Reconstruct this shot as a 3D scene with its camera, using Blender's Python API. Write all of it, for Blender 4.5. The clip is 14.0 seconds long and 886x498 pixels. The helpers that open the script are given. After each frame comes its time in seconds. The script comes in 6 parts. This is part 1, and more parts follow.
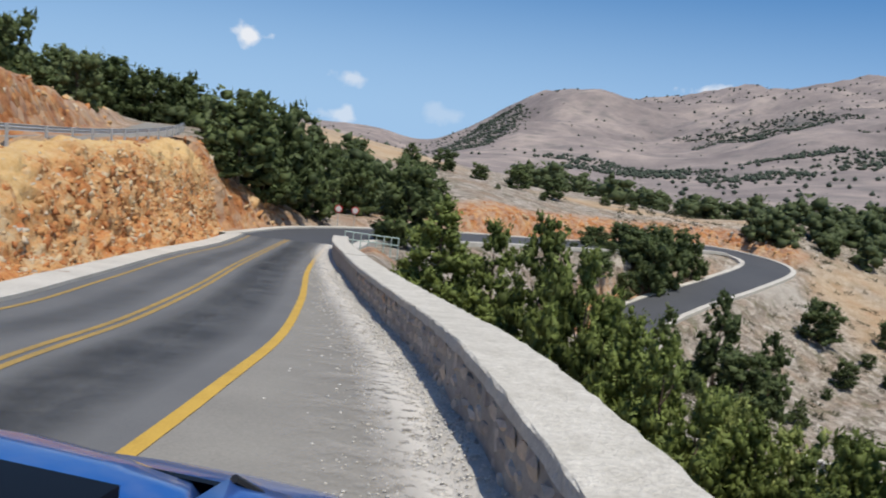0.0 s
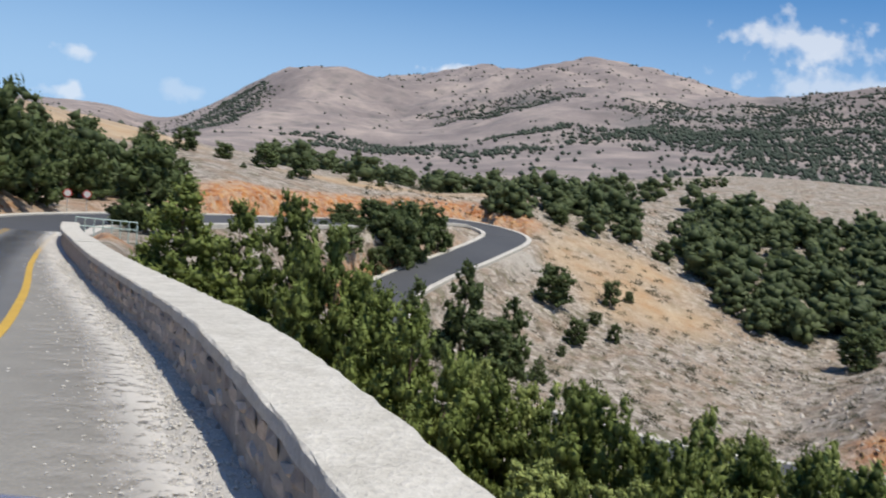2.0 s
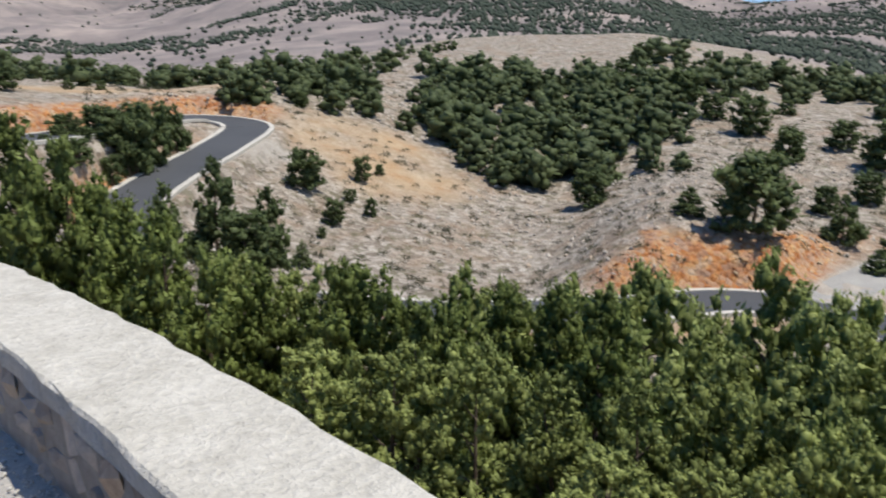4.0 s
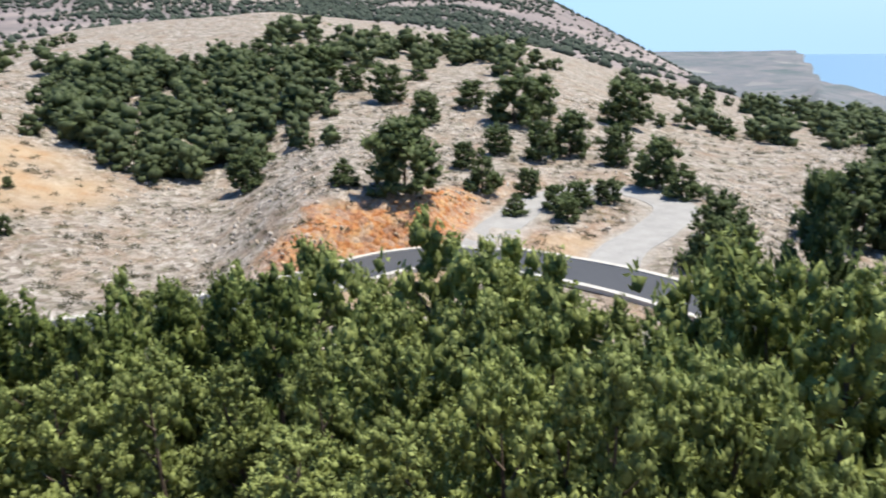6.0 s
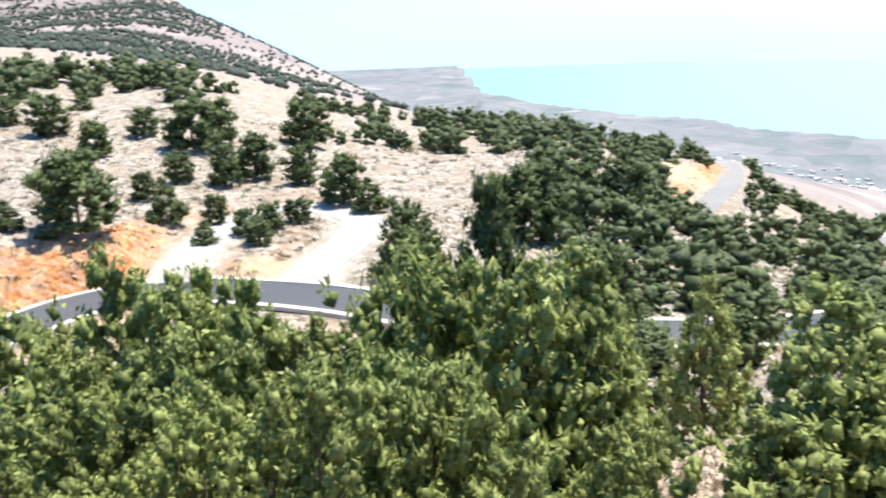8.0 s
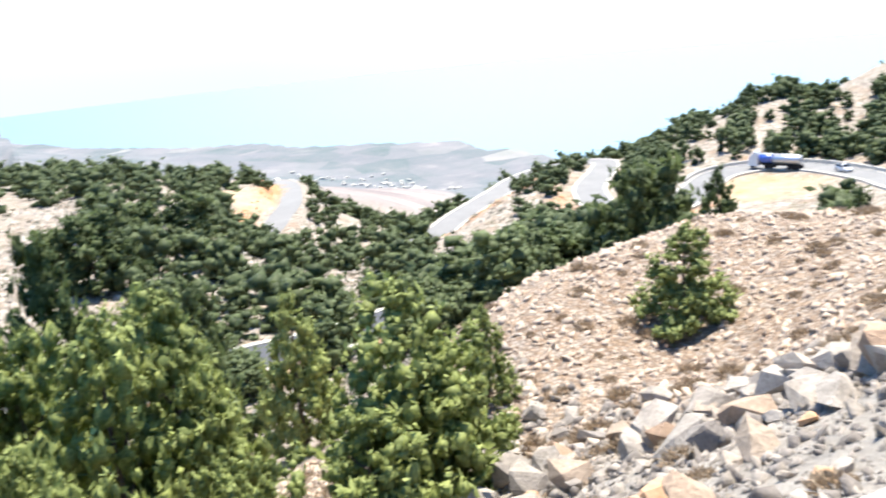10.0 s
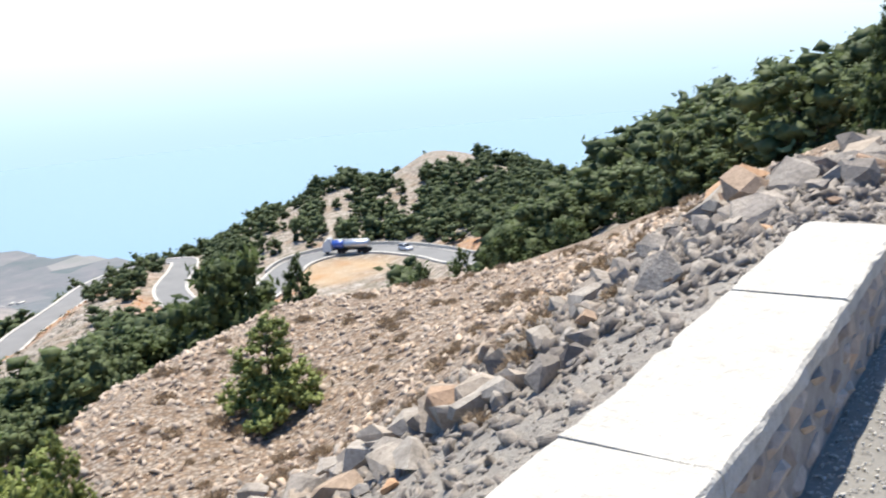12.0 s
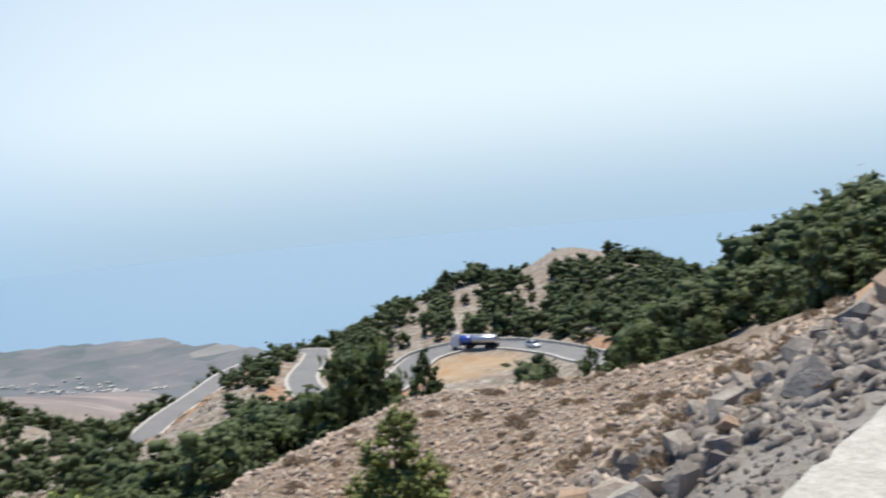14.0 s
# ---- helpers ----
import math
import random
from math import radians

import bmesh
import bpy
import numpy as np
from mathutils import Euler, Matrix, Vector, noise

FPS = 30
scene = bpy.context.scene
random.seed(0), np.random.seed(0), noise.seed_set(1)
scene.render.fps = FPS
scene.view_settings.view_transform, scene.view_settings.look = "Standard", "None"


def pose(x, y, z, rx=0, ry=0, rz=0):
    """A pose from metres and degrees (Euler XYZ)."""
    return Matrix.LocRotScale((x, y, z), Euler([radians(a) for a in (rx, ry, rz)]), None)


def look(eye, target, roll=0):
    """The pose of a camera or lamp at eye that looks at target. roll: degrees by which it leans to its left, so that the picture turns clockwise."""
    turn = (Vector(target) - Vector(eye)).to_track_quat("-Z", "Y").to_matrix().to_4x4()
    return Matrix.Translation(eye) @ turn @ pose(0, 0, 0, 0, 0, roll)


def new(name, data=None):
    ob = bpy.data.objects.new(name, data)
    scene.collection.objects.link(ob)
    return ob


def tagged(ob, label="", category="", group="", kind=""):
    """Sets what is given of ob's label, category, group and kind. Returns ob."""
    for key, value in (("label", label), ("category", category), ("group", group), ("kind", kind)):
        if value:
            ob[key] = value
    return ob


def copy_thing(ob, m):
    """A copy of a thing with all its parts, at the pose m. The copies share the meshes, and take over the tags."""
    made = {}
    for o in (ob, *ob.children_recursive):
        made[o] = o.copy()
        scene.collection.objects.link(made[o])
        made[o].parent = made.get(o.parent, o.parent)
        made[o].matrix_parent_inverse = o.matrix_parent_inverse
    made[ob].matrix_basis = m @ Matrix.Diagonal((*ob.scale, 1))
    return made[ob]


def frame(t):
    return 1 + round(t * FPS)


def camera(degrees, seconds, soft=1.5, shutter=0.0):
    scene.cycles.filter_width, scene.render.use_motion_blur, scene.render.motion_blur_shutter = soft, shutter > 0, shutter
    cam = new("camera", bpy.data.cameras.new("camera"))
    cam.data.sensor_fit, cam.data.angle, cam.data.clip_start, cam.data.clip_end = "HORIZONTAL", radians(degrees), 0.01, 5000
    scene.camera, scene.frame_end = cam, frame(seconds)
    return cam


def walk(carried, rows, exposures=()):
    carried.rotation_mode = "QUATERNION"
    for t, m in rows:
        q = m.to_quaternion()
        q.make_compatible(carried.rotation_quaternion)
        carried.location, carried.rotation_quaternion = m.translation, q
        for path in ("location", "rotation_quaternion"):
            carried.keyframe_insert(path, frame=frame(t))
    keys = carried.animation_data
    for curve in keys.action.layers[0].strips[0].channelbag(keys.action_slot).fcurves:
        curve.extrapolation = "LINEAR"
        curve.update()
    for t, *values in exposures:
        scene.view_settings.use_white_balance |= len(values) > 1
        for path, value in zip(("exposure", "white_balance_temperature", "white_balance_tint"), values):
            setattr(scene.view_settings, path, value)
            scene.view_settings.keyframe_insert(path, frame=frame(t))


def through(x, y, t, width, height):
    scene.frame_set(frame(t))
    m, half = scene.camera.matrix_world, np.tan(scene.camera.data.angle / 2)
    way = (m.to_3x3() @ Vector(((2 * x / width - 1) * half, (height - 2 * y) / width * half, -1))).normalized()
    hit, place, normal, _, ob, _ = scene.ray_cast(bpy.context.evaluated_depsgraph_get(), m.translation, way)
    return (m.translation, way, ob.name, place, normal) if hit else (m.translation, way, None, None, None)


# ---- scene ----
# ---- camera: held by someone turning on the spot ----
cam = camera(54.0, 14.0, soft=1.9, shutter=0.4)
PATH = [
    (0.0, -0.000, 0.000, 2.40, 81.00, -6.70, 0.00),
    (0.5, 0.028, -0.001, 2.40, 81.62, -7.43, -3.56),
    (1.0, 0.059, -0.004, 2.40, 82.24, -7.14, -7.55),
    (1.5, 0.093, -0.010, 2.40, 82.34, -7.42, -11.96),
    (2.0, 0.128, -0.019, 2.40, 81.50, -6.74, -16.56),
    (2.2, 0.139, -0.022, 2.40, 81.04, -6.36, -18.02),
    (4.3, 0.272, -0.091, 2.40, 74.37, -1.30, -37.18),
    (4.5, 0.286, -0.102, 2.40, 74.53, -1.30, -39.44),
    (5.0, 0.317, -0.130, 2.40, 74.52, -0.37, -44.73),
    (5.5, 0.350, -0.167, 2.40, 74.26, 0.99, -51.04),
    (6.0, 0.379, -0.207, 2.40, 73.62, 1.80, -57.30),
    (6.5, 0.400, -0.244, 2.40, 72.88, 2.25, -62.80),
    (7.0, 0.414, -0.275, 2.40, 73.48, 2.38, -67.07),
    (7.2, 0.420, -0.288, 2.40, 73.73, 2.18, -68.96),
    (9.3, 0.448, -0.496, 2.40, 73.47, 4.95, -95.90),
    (9.5, 0.445, -0.519, 2.40, 73.33, 5.36, -98.86),
    (10.0, 0.429, -0.584, 2.40, 74.07, 5.29, -107.38),
    (10.5, 0.411, -0.634, 2.40, 74.39, 6.05, -114.18),
    (11.0, 0.382, -0.688, 2.40, 75.34, 6.08, -121.88),
    (11.5, 0.344, -0.740, 2.40, 76.42, 5.55, -130.08),
    (12.0, 0.318, -0.768, 2.40, 77.78, 4.80, -134.98),
    (12.5, 0.293, -0.792, 2.40, 79.22, 4.05, -139.44),
    (13.0, 0.278, -0.804, 2.40, 81.11, 4.09, -141.86),
    (13.5, 0.317, -0.769, 2.40, 84.11, 4.52, -135.17),
    (14.0, 0.362, -0.717, 2.40, 84.83, 5.01, -126.47),
]
EXPOSURES = ((0, -0.05), (2.2, 0.05), (4.3, 0.14), (5, 0.26), (7.2, 1.06), (9.3, 1.42), (10.2, 1.4), (11, 1.2), (12.5, 0.56), (14, 0.2))
walk(cam, [(r[0], pose(*r[1:])) for r in PATH], EXPOSURES)

# ---- light: clear midday sun over the sea side, pale haze low down ----
SUN_AZ, SUN_EL = -137.0, 72.0
world = bpy.data.worlds.new("sky")
scene.world = world
world.use_nodes = True
wt = world.node_tree
sky = wt.nodes.new("ShaderNodeTexSky")
sky.sky_type = "NISHITA"
sky.sun_disc = False
sky.sun_elevation = radians(SUN_EL)
sky.sun_rotation = radians(-SUN_AZ)
sky.altitude = 300
sky.air_density, sky.dust_density, sky.ozone_density = 1.0, 0.35, 3.0
place = wt.nodes.new("ShaderNodeTexCoord")
above = wt.nodes.new("ShaderNodeVectorMath")
above.operation = "MAXIMUM"
above.inputs[1].default_value = (-1, -1, 0.0)
wt.links.new(place.outputs["Generated"], above.inputs[0])
lift = wt.nodes.new("ShaderNodeVectorMath")
lift.operation = "ADD"
lift.inputs[1].default_value = (0, 0, 0.16)
wt.links.new(above.outputs[0], lift.inputs[0])
wt.links.new(lift.outputs[0], sky.inputs[0])
back = wt.nodes["Background"]
back.inputs[1].default_value = 0.095


def world_math(how, a, b=None):
    n = wt.nodes.new("ShaderNodeVectorMath")
    n.operation = how
    for slot, value in ((0, a), (1, b)):
        if isinstance(value, tuple):
            n.inputs[slot].default_value = value
        elif value is not None:
            wt.links.new(value, n.inputs[slot])
    return n


# Small fair-weather clouds over the mountains: direction, width, height, strength.
CLOUDS = [((-0.217, 0.975, 0.057), 0.026, 0.016, 0.9), ((-0.103, 0.994, 0.026), 0.03, 0.011, 0.5), ((-0.117, 0.993, -0.016), 0.03, 0.013, 0.5),
          ((0.001, 1.0, -0.003), 0.035, 0.014, 0.22), ((0.298, 0.953, 0.057), 0.06, 0.011, 0.8), ((0.608, 0.784, 0.122), 0.10, 0.032, 0.6), ((0.64, 0.765, 0.075), 0.12, 0.03, 0.45)]
puff = wt.nodes.new("ShaderNodeTexNoise")
puff.inputs["Scale"].default_value = 42.0
puff.inputs["Detail"].default_value = 5.0
wt.links.new(place.outputs["Generated"], puff.inputs["Vector"])


def world_number(how, a, b, low=None):
    n = wt.nodes.new("ShaderNodeMath")
    n.operation = how
    for slot, value in ((0, a), (1, b)):
        if isinstance(value, (int, float)):
            n.inputs[slot].default_value = value
        else:
            wt.links.new(value, n.inputs[slot])
    return n.outputs[0]


def world_range(source, a, b, c, d):
    n = wt.nodes.new("ShaderNodeMapRange")
    n.interpolation_type = "SMOOTHSTEP"
    for slot, value in ((1, a), (2, b), (3, c), (4, d)):
        n.inputs[slot].default_value = value
    wt.links.new(source, n.inputs[0])
    return n.outputs[0]


def world_mix(fac, a, b):
    n = wt.nodes.new("ShaderNodeMix")
    n.data_type = "RGBA"
    wt.links.new(fac, n.inputs[0])
    for slot, value in ((6, a), (7, b)):
        if isinstance(value, tuple):
            n.inputs[slot].default_value = value
        else:
            wt.links.new(value, n.inputs[slot])
    return n.outputs[2]


# Summer haze: a pale veil low in the sky, deeper and whiter on the sunny sea side.
height = wt.nodes.new("ShaderNodeSeparateXYZ")
wt.links.new(place.outputs["Generated"], height.inputs[0])
facing = world_math("DOT_PRODUCT", place.outputs["Generated"], (-math.sin(radians(SUN_AZ)), math.cos(radians(SUN_AZ)), 0.0))
sunny = world_range(facing.outputs["Value"], 0.25, 0.92, 0.0, 1.0)
veil = world_number("MAXIMUM", world_range(height.outputs["Z"], 0.22, -0.03, 0.0, 0.8), world_number("MULTIPLY", sunny, world_range(height.outputs["Z"], 0.75, 0.0, 0.35, 0.97)))
clear = wt.nodes.new("ShaderNodeHueSaturation")
clear.inputs["Saturation"].default_value = 1.32
clear.inputs["Value"].default_value = 1.32
wt.links.new(sky.outputs[0], clear.inputs["Color"])
colour = world_mix(veil, clear.outputs[0], world_mix(sunny, (4.2, 6.3, 9.0, 1), world_mix(world_range(height.outputs["Z"], -0.08, 0.11, 0.0, 1.0), (4.0, 5.55, 7.0, 1), (7.8, 8.9, 9.4, 1))))
for centre, wide, high, strength in CLOUDS:
    rel = world_math("SUBTRACT", place.outputs["Generated"], centre)
    rel = world_math("MULTIPLY", rel.outputs[0], (1 / wide, 1 / wide, 1 / high))
    far = world_math("LENGTH", rel.outputs[0])
    rag = wt.nodes.new("ShaderNodeMath")
    rag.operation = "MULTIPLY_ADD"
    rag.inputs[1].default_value = -2.6
    wt.links.new(puff.outputs["Fac"], rag.inputs[0])
    wt.links.new(far.outputs["Value"], rag.inputs[2])
    edge = wt.nodes.new("ShaderNodeMapRange")
    for slot, value in ((1, -0.5), (2, -1.05), (3, 0.0), (4, strength)):
        edge.inputs[slot].default_value = value
    wt.links.new(rag.outputs[0], edge.inputs[0])
    blend = wt.nodes.new("ShaderNodeMix")
    blend.data_type = "RGBA"
    blend.inputs[7].default_value = (9.5, 9.6, 9.9, 1)
    wt.links.new(edge.outputs[0], blend.inputs[0])
    wt.links.new(colour, blend.inputs[6])
    colour = blend.outputs[2]
wt.links.new(colour, back.inputs[0])

sun_data = bpy.data.lights.new("sun", "SUN")
sun_data.energy, sun_data.angle, sun_data.color = 4.4, radians(0.53), (1.0, 0.94, 0.835)
sun = new("sun", sun_data)
sun.matrix_world = look((0, 0, 0), (math.sin(radians(SUN_AZ)) * math.cos(radians(SUN_EL)),
                                    -math.cos(radians(SUN_AZ)) * math.cos(radians(SUN_EL)), -math.sin(radians(SUN_EL))))


# ---- materials ----
def material(name, base, rough=0.9, metal=0.0, spec=0.3):
    m = bpy.data.materials.new(name)
    m.use_nodes = True
    b = m.node_tree.nodes["Principled BSDF"]
    b.inputs["Base Color"].default_value = (*base, 1)
    b.inputs["Roughness"].default_value = rough
    b.inputs["Metallic"].default_value = metal
    b.inputs["Specular IOR Level"].default_value = spec
    return m


def node(m, kind, **inputs):
    n = m.node_tree.nodes.new(kind)
    for key, value in inputs.items():
        n.inputs[key.replace("_", " ")].default_value = value
    return n


def wire(m, a, b):
    m.node_tree.links.new(a, b)


def shader(m):
    return m.node_tree.nodes["Principled BSDF"]


def ramp(m, source, stops):
    r = m.node_tree.nodes.new("ShaderNodeValToRGB")
    els = r.color_ramp.elements
    while len(els) < len(stops):
        els.new(0.5)
    for e, (p, c) in zip(els, stops):
        e.position, e.color = p, (*c, 1) if len(c) == 3 else c
    wire(m, source, r.inputs[0])
    return r.outputs[0]


def position(m):
    return m.node_tree.nodes.new("ShaderNodeNewGeometry").outputs["Position"]


def noise_of(m, scale, detail=6.0, rough=0.6, vector=None):
    n = node(m, "ShaderNodeTexNoise", Scale=scale, Detail=detail, Roughness=rough)
    wire(m, vector or position(m), n.inputs["Vector"])
    return n.outputs["Fac"]


def mix(m, fac, a, b, how="MIX"):
    n = m.node_tree.nodes.new("ShaderNodeMix")
    n.data_type, n.blend_type = "RGBA", how
    for value, slot in ((fac, 0), (a, 6), (b, 7)):
        if isinstance(value, (int, float)):
            n.inputs[slot].default_value = value
        elif isinstance(value, tuple):
            n.inputs[slot].default_value = (*value, 1)
        else:
            wire(m, value, n.inputs[slot])
    return n.outputs[2]


def bump(m, height, strength, distance):
    n = node(m, "ShaderNodeBump", Strength=strength, Distance=distance)
    wire(m, height, n.inputs["Height"])
    wire(m, n.outputs[0], shader(m).inputs["Normal"])


def attribute(m, name):
    n = m.node_tree.nodes.new("ShaderNodeAttribute")
    n.attribute_name = name
    return n.outputs["Fac"]


def mottled(name, dark, light, scale, rough=0.92, relief=0.4, depth=0.02, fine=None):
    m = material(name, light, rough)
    big = noise_of(m, scale, 5)
    small = noise_of(m, fine or scale * 14, 4, 0.7)
    a = ramp(m, big, [(0.3, dark), (0.7, light)])
    b = ramp(m, small, [(0.25, tuple(c * 0.7 for c in dark)), (0.75, tuple(min(1, c * 1.15) for c in light))])
    wire(m, mix(m, 0.45, a, b), shader(m).inputs["Base Color"])
    bump(m, small, relief, depth)
    return m


ASPHALT = mottled("asphalt", (0.104, 0.106, 0.109), (0.158, 0.158, 0.156), 0.35, 0.85, 0.3, 0.01, 60)
FRESH_ASPHALT = mottled("fresh_asphalt", (0.055, 0.058, 0.065), (0.085, 0.088, 0.095), 0.12, 0.85, 0.2, 0.01, 20)
SHOULDER = mottled("dusty_shoulder", (0.185, 0.175, 0.157), (0.28, 0.265, 0.235), 0.6, 0.95, 0.5, 0.015, 35)
PALE_ASPHALT = mottled("pale_asphalt", (0.17, 0.168, 0.165), (0.25, 0.245, 0.235), 0.15, 0.9, 0.3, 0.01, 20)
GRAVEL = mottled("pale_gravel", (0.36, 0.34, 0.31), (0.58, 0.55, 0.5), 1.5, 0.95, 0.8, 0.03, 30)
CONCRETE = mottled("pale_concrete", (0.40, 0.375, 0.33), (0.60, 0.565, 0.50), 0.8, 0.9, 0.4, 0.01, 25)
TRACK_GRAVEL = mottled("track_gravel", (0.26, 0.25, 0.235), (0.40, 0.385, 0.355), 0.5, 0.95, 0.6, 0.03, 8)
WORN_YELLOW = mottled("worn_yellow_paint", (0.22, 0.16, 0.07), (0.42, 0.27, 0.07), 1.3, 0.85, 0.2, 0.004, 18)
YELLOW = mottled("yellow_paint", (0.42, 0.26, 0.045), (0.56, 0.36, 0.07), 2.0, 0.8, 0.2, 0.004, 40)
WHITE_PAINT = mottled("white_paint", (0.6, 0.6, 0.57), (0.78, 0.77, 0.74), 1.0, 0.8, 0.2, 0.004, 30)
PEBBLE = material("pale_pebbles", (0.6, 0.57, 0.52), 0.95)
BARK = mottled("bark", (0.07, 0.05, 0.035), (0.17, 0.13, 0.1), 3.0, 0.95, 0.6, 0.02)


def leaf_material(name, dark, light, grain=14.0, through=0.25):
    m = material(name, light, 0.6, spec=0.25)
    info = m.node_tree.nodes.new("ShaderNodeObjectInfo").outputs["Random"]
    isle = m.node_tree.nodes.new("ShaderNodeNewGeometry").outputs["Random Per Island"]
    # The tone also brings in painted light: paler tops, darker puff insides.
    tone = mix(m, 0.62, mix(m, 0.5, isle, info), attribute(m, "young_toplit"))
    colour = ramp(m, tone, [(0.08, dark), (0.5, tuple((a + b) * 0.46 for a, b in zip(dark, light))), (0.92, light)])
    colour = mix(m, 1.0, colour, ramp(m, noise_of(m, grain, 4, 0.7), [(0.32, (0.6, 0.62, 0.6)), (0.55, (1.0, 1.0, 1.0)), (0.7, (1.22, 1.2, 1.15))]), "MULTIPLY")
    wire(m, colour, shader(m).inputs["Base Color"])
    glow = node(m, "ShaderNodeBsdfTranslucent")
    wire(m, colour, glow.inputs["Color"])
    both = node(m, "ShaderNodeMixShader", Fac=through)
    wire(m, shader(m).outputs[0], both.inputs[1])
    wire(m, glow.outputs[0], both.inputs[2])
    wire(m, both.outputs[0], m.node_tree.nodes["Material Output"].inputs["Surface"])
    return m


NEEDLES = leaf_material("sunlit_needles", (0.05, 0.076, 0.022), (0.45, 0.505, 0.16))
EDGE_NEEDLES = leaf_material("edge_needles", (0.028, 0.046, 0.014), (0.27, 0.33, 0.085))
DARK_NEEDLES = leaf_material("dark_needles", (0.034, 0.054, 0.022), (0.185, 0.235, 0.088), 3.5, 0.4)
# Paler copy of the dark needles; haze over the farther woods is in its colour.
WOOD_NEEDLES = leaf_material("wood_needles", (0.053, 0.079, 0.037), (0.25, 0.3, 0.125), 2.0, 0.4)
DRY = leaf_material("dry_scrub", (0.34, 0.25, 0.165), (0.72, 0.60, 0.43))


def land_material():
    m = material("hillside", (0.35, 0.3, 0.25), 0.95, spec=0.15)
    patch = noise_of(m, 0.035, 5)
    stones = node(m, "ShaderNodeTexVoronoi", Scale=1.15)
    warpn = node(m, "ShaderNodeTexNoise", Scale=0.9, Detail=3.0)
    wire(m, position(m), warpn.inputs["Vector"])
    wire(m, mix(m, 0.25, position(m), warpn.outputs["Color"], "ADD"), stones.inputs["Vector"])
    fine = noise_of(m, 2.6, 7, 0.75)
    soil = ramp(m, patch, [(0.35, (0.27, 0.17, 0.105)), (0.65, (0.33, 0.25, 0.18))])
    rock = ramp(m, stones.outputs["Color"], [(0.0, (0.15, 0.125, 0.10)), (0.4, (0.32, 0.28, 0.235)), (1.0, (0.54, 0.49, 0.425))])
    hill = mix(m, ramp(m, noise_of(m, 0.22, 5), [(0.32, (0.25, 0.25, 0.25)), (0.52, (0.95, 0.95, 0.95))]), soil, rock)
    hill = mix(m, ramp(m, fine, [(0.36, (0.75, 0.75, 0.75)), (0.52, (0, 0, 0))]), hill, (0.13, 0.10, 0.07))
    hill = mix(m, ramp(m, noise_of(m, 0.5, 6, 0.7), [(0.52, (0, 0, 0)), (0.62, (0.7, 0.7, 0.7))]), hill, (0.13, 0.12, 0.07))
    pebbles = node(m, "ShaderNodeTexVoronoi", Scale=7.5)
    wire(m, position(m), pebbles.inputs["Vector"])
    earth = ramp(m, noise_of(m, 0.5, 6, 0.7), [(0.3, (0.27, 0.18, 0.12)), (0.5, (0.38, 0.275, 0.19)), (0.7, (0.46, 0.36, 0.265))])
    earth = mix(m, ramp(m, pebbles.outputs["Color"], [(0.4, (0, 0, 0)), (0.6, (0.75, 0.75, 0.75))]), earth, (0.50, 0.435, 0.36))
    earth = mix(m, ramp(m, pebbles.outputs["Distance"], [(0.3, (0, 0, 0)), (0.62, (0.6, 0.6, 0.6))]), earth, (0.13, 0.085, 0.055))
    hill = mix(m, attribute(m, "earth"), hill, earth)
    orange = ramp(m, noise_of(m, 0.6, 9, 0.78), [(0.34, (0.14, 0.05, 0.022)), (0.46, (0.38, 0.145, 0.05)), (0.57, (0.48, 0.265, 0.115)), (0.7, (0.50, 0.41, 0.31))])
    crack = node(m, "ShaderNodeTexVoronoi", Scale=1.6)
    wire(m, mix(m, 0.4, position(m), warpn.outputs["Color"], "ADD"), crack.inputs["Vector"])
    orange = mix(m, ramp(m, crack.outputs["Color"], [(0.2, (0.5, 0.5, 0.5)), (0.7, (0, 0, 0))]), orange, (0.42, 0.35, 0.28))
    hill = mix(m, attribute(m, "cut"), hill, orange)
    sand = ramp(m, noise_of(m, 0.2, 7, 0.65), [(0.3, (0.40, 0.235, 0.115)), (0.5, (0.44, 0.32, 0.20)), (0.7, (0.50, 0.39, 0.265))])
    hill = mix(m, attribute(m, "sand"), hill, sand)
    grit = ramp(m, noise_of(m, 0.7, 7, 0.7), [(0.3, (0.31, 0.28, 0.24)), (0.7, (0.48, 0.44, 0.385))])
    hill = mix(m, attribute(m, "grit"), hill, grit)
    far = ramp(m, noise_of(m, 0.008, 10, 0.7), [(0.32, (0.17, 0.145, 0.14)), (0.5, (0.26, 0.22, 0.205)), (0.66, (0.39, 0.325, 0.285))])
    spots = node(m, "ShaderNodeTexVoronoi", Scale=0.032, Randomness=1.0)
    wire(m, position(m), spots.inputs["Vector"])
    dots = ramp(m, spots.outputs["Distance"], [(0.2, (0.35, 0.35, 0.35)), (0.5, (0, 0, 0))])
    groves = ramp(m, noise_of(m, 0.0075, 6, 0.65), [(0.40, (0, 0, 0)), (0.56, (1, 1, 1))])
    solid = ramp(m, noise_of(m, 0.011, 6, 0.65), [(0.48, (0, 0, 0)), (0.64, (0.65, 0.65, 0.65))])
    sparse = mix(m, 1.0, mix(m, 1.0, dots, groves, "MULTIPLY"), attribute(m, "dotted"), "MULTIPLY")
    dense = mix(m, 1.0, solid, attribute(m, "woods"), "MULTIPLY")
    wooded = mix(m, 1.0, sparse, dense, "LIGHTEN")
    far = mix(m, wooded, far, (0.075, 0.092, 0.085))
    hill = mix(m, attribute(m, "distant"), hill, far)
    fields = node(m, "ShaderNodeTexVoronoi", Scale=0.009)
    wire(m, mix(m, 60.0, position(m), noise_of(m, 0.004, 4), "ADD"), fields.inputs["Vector"])
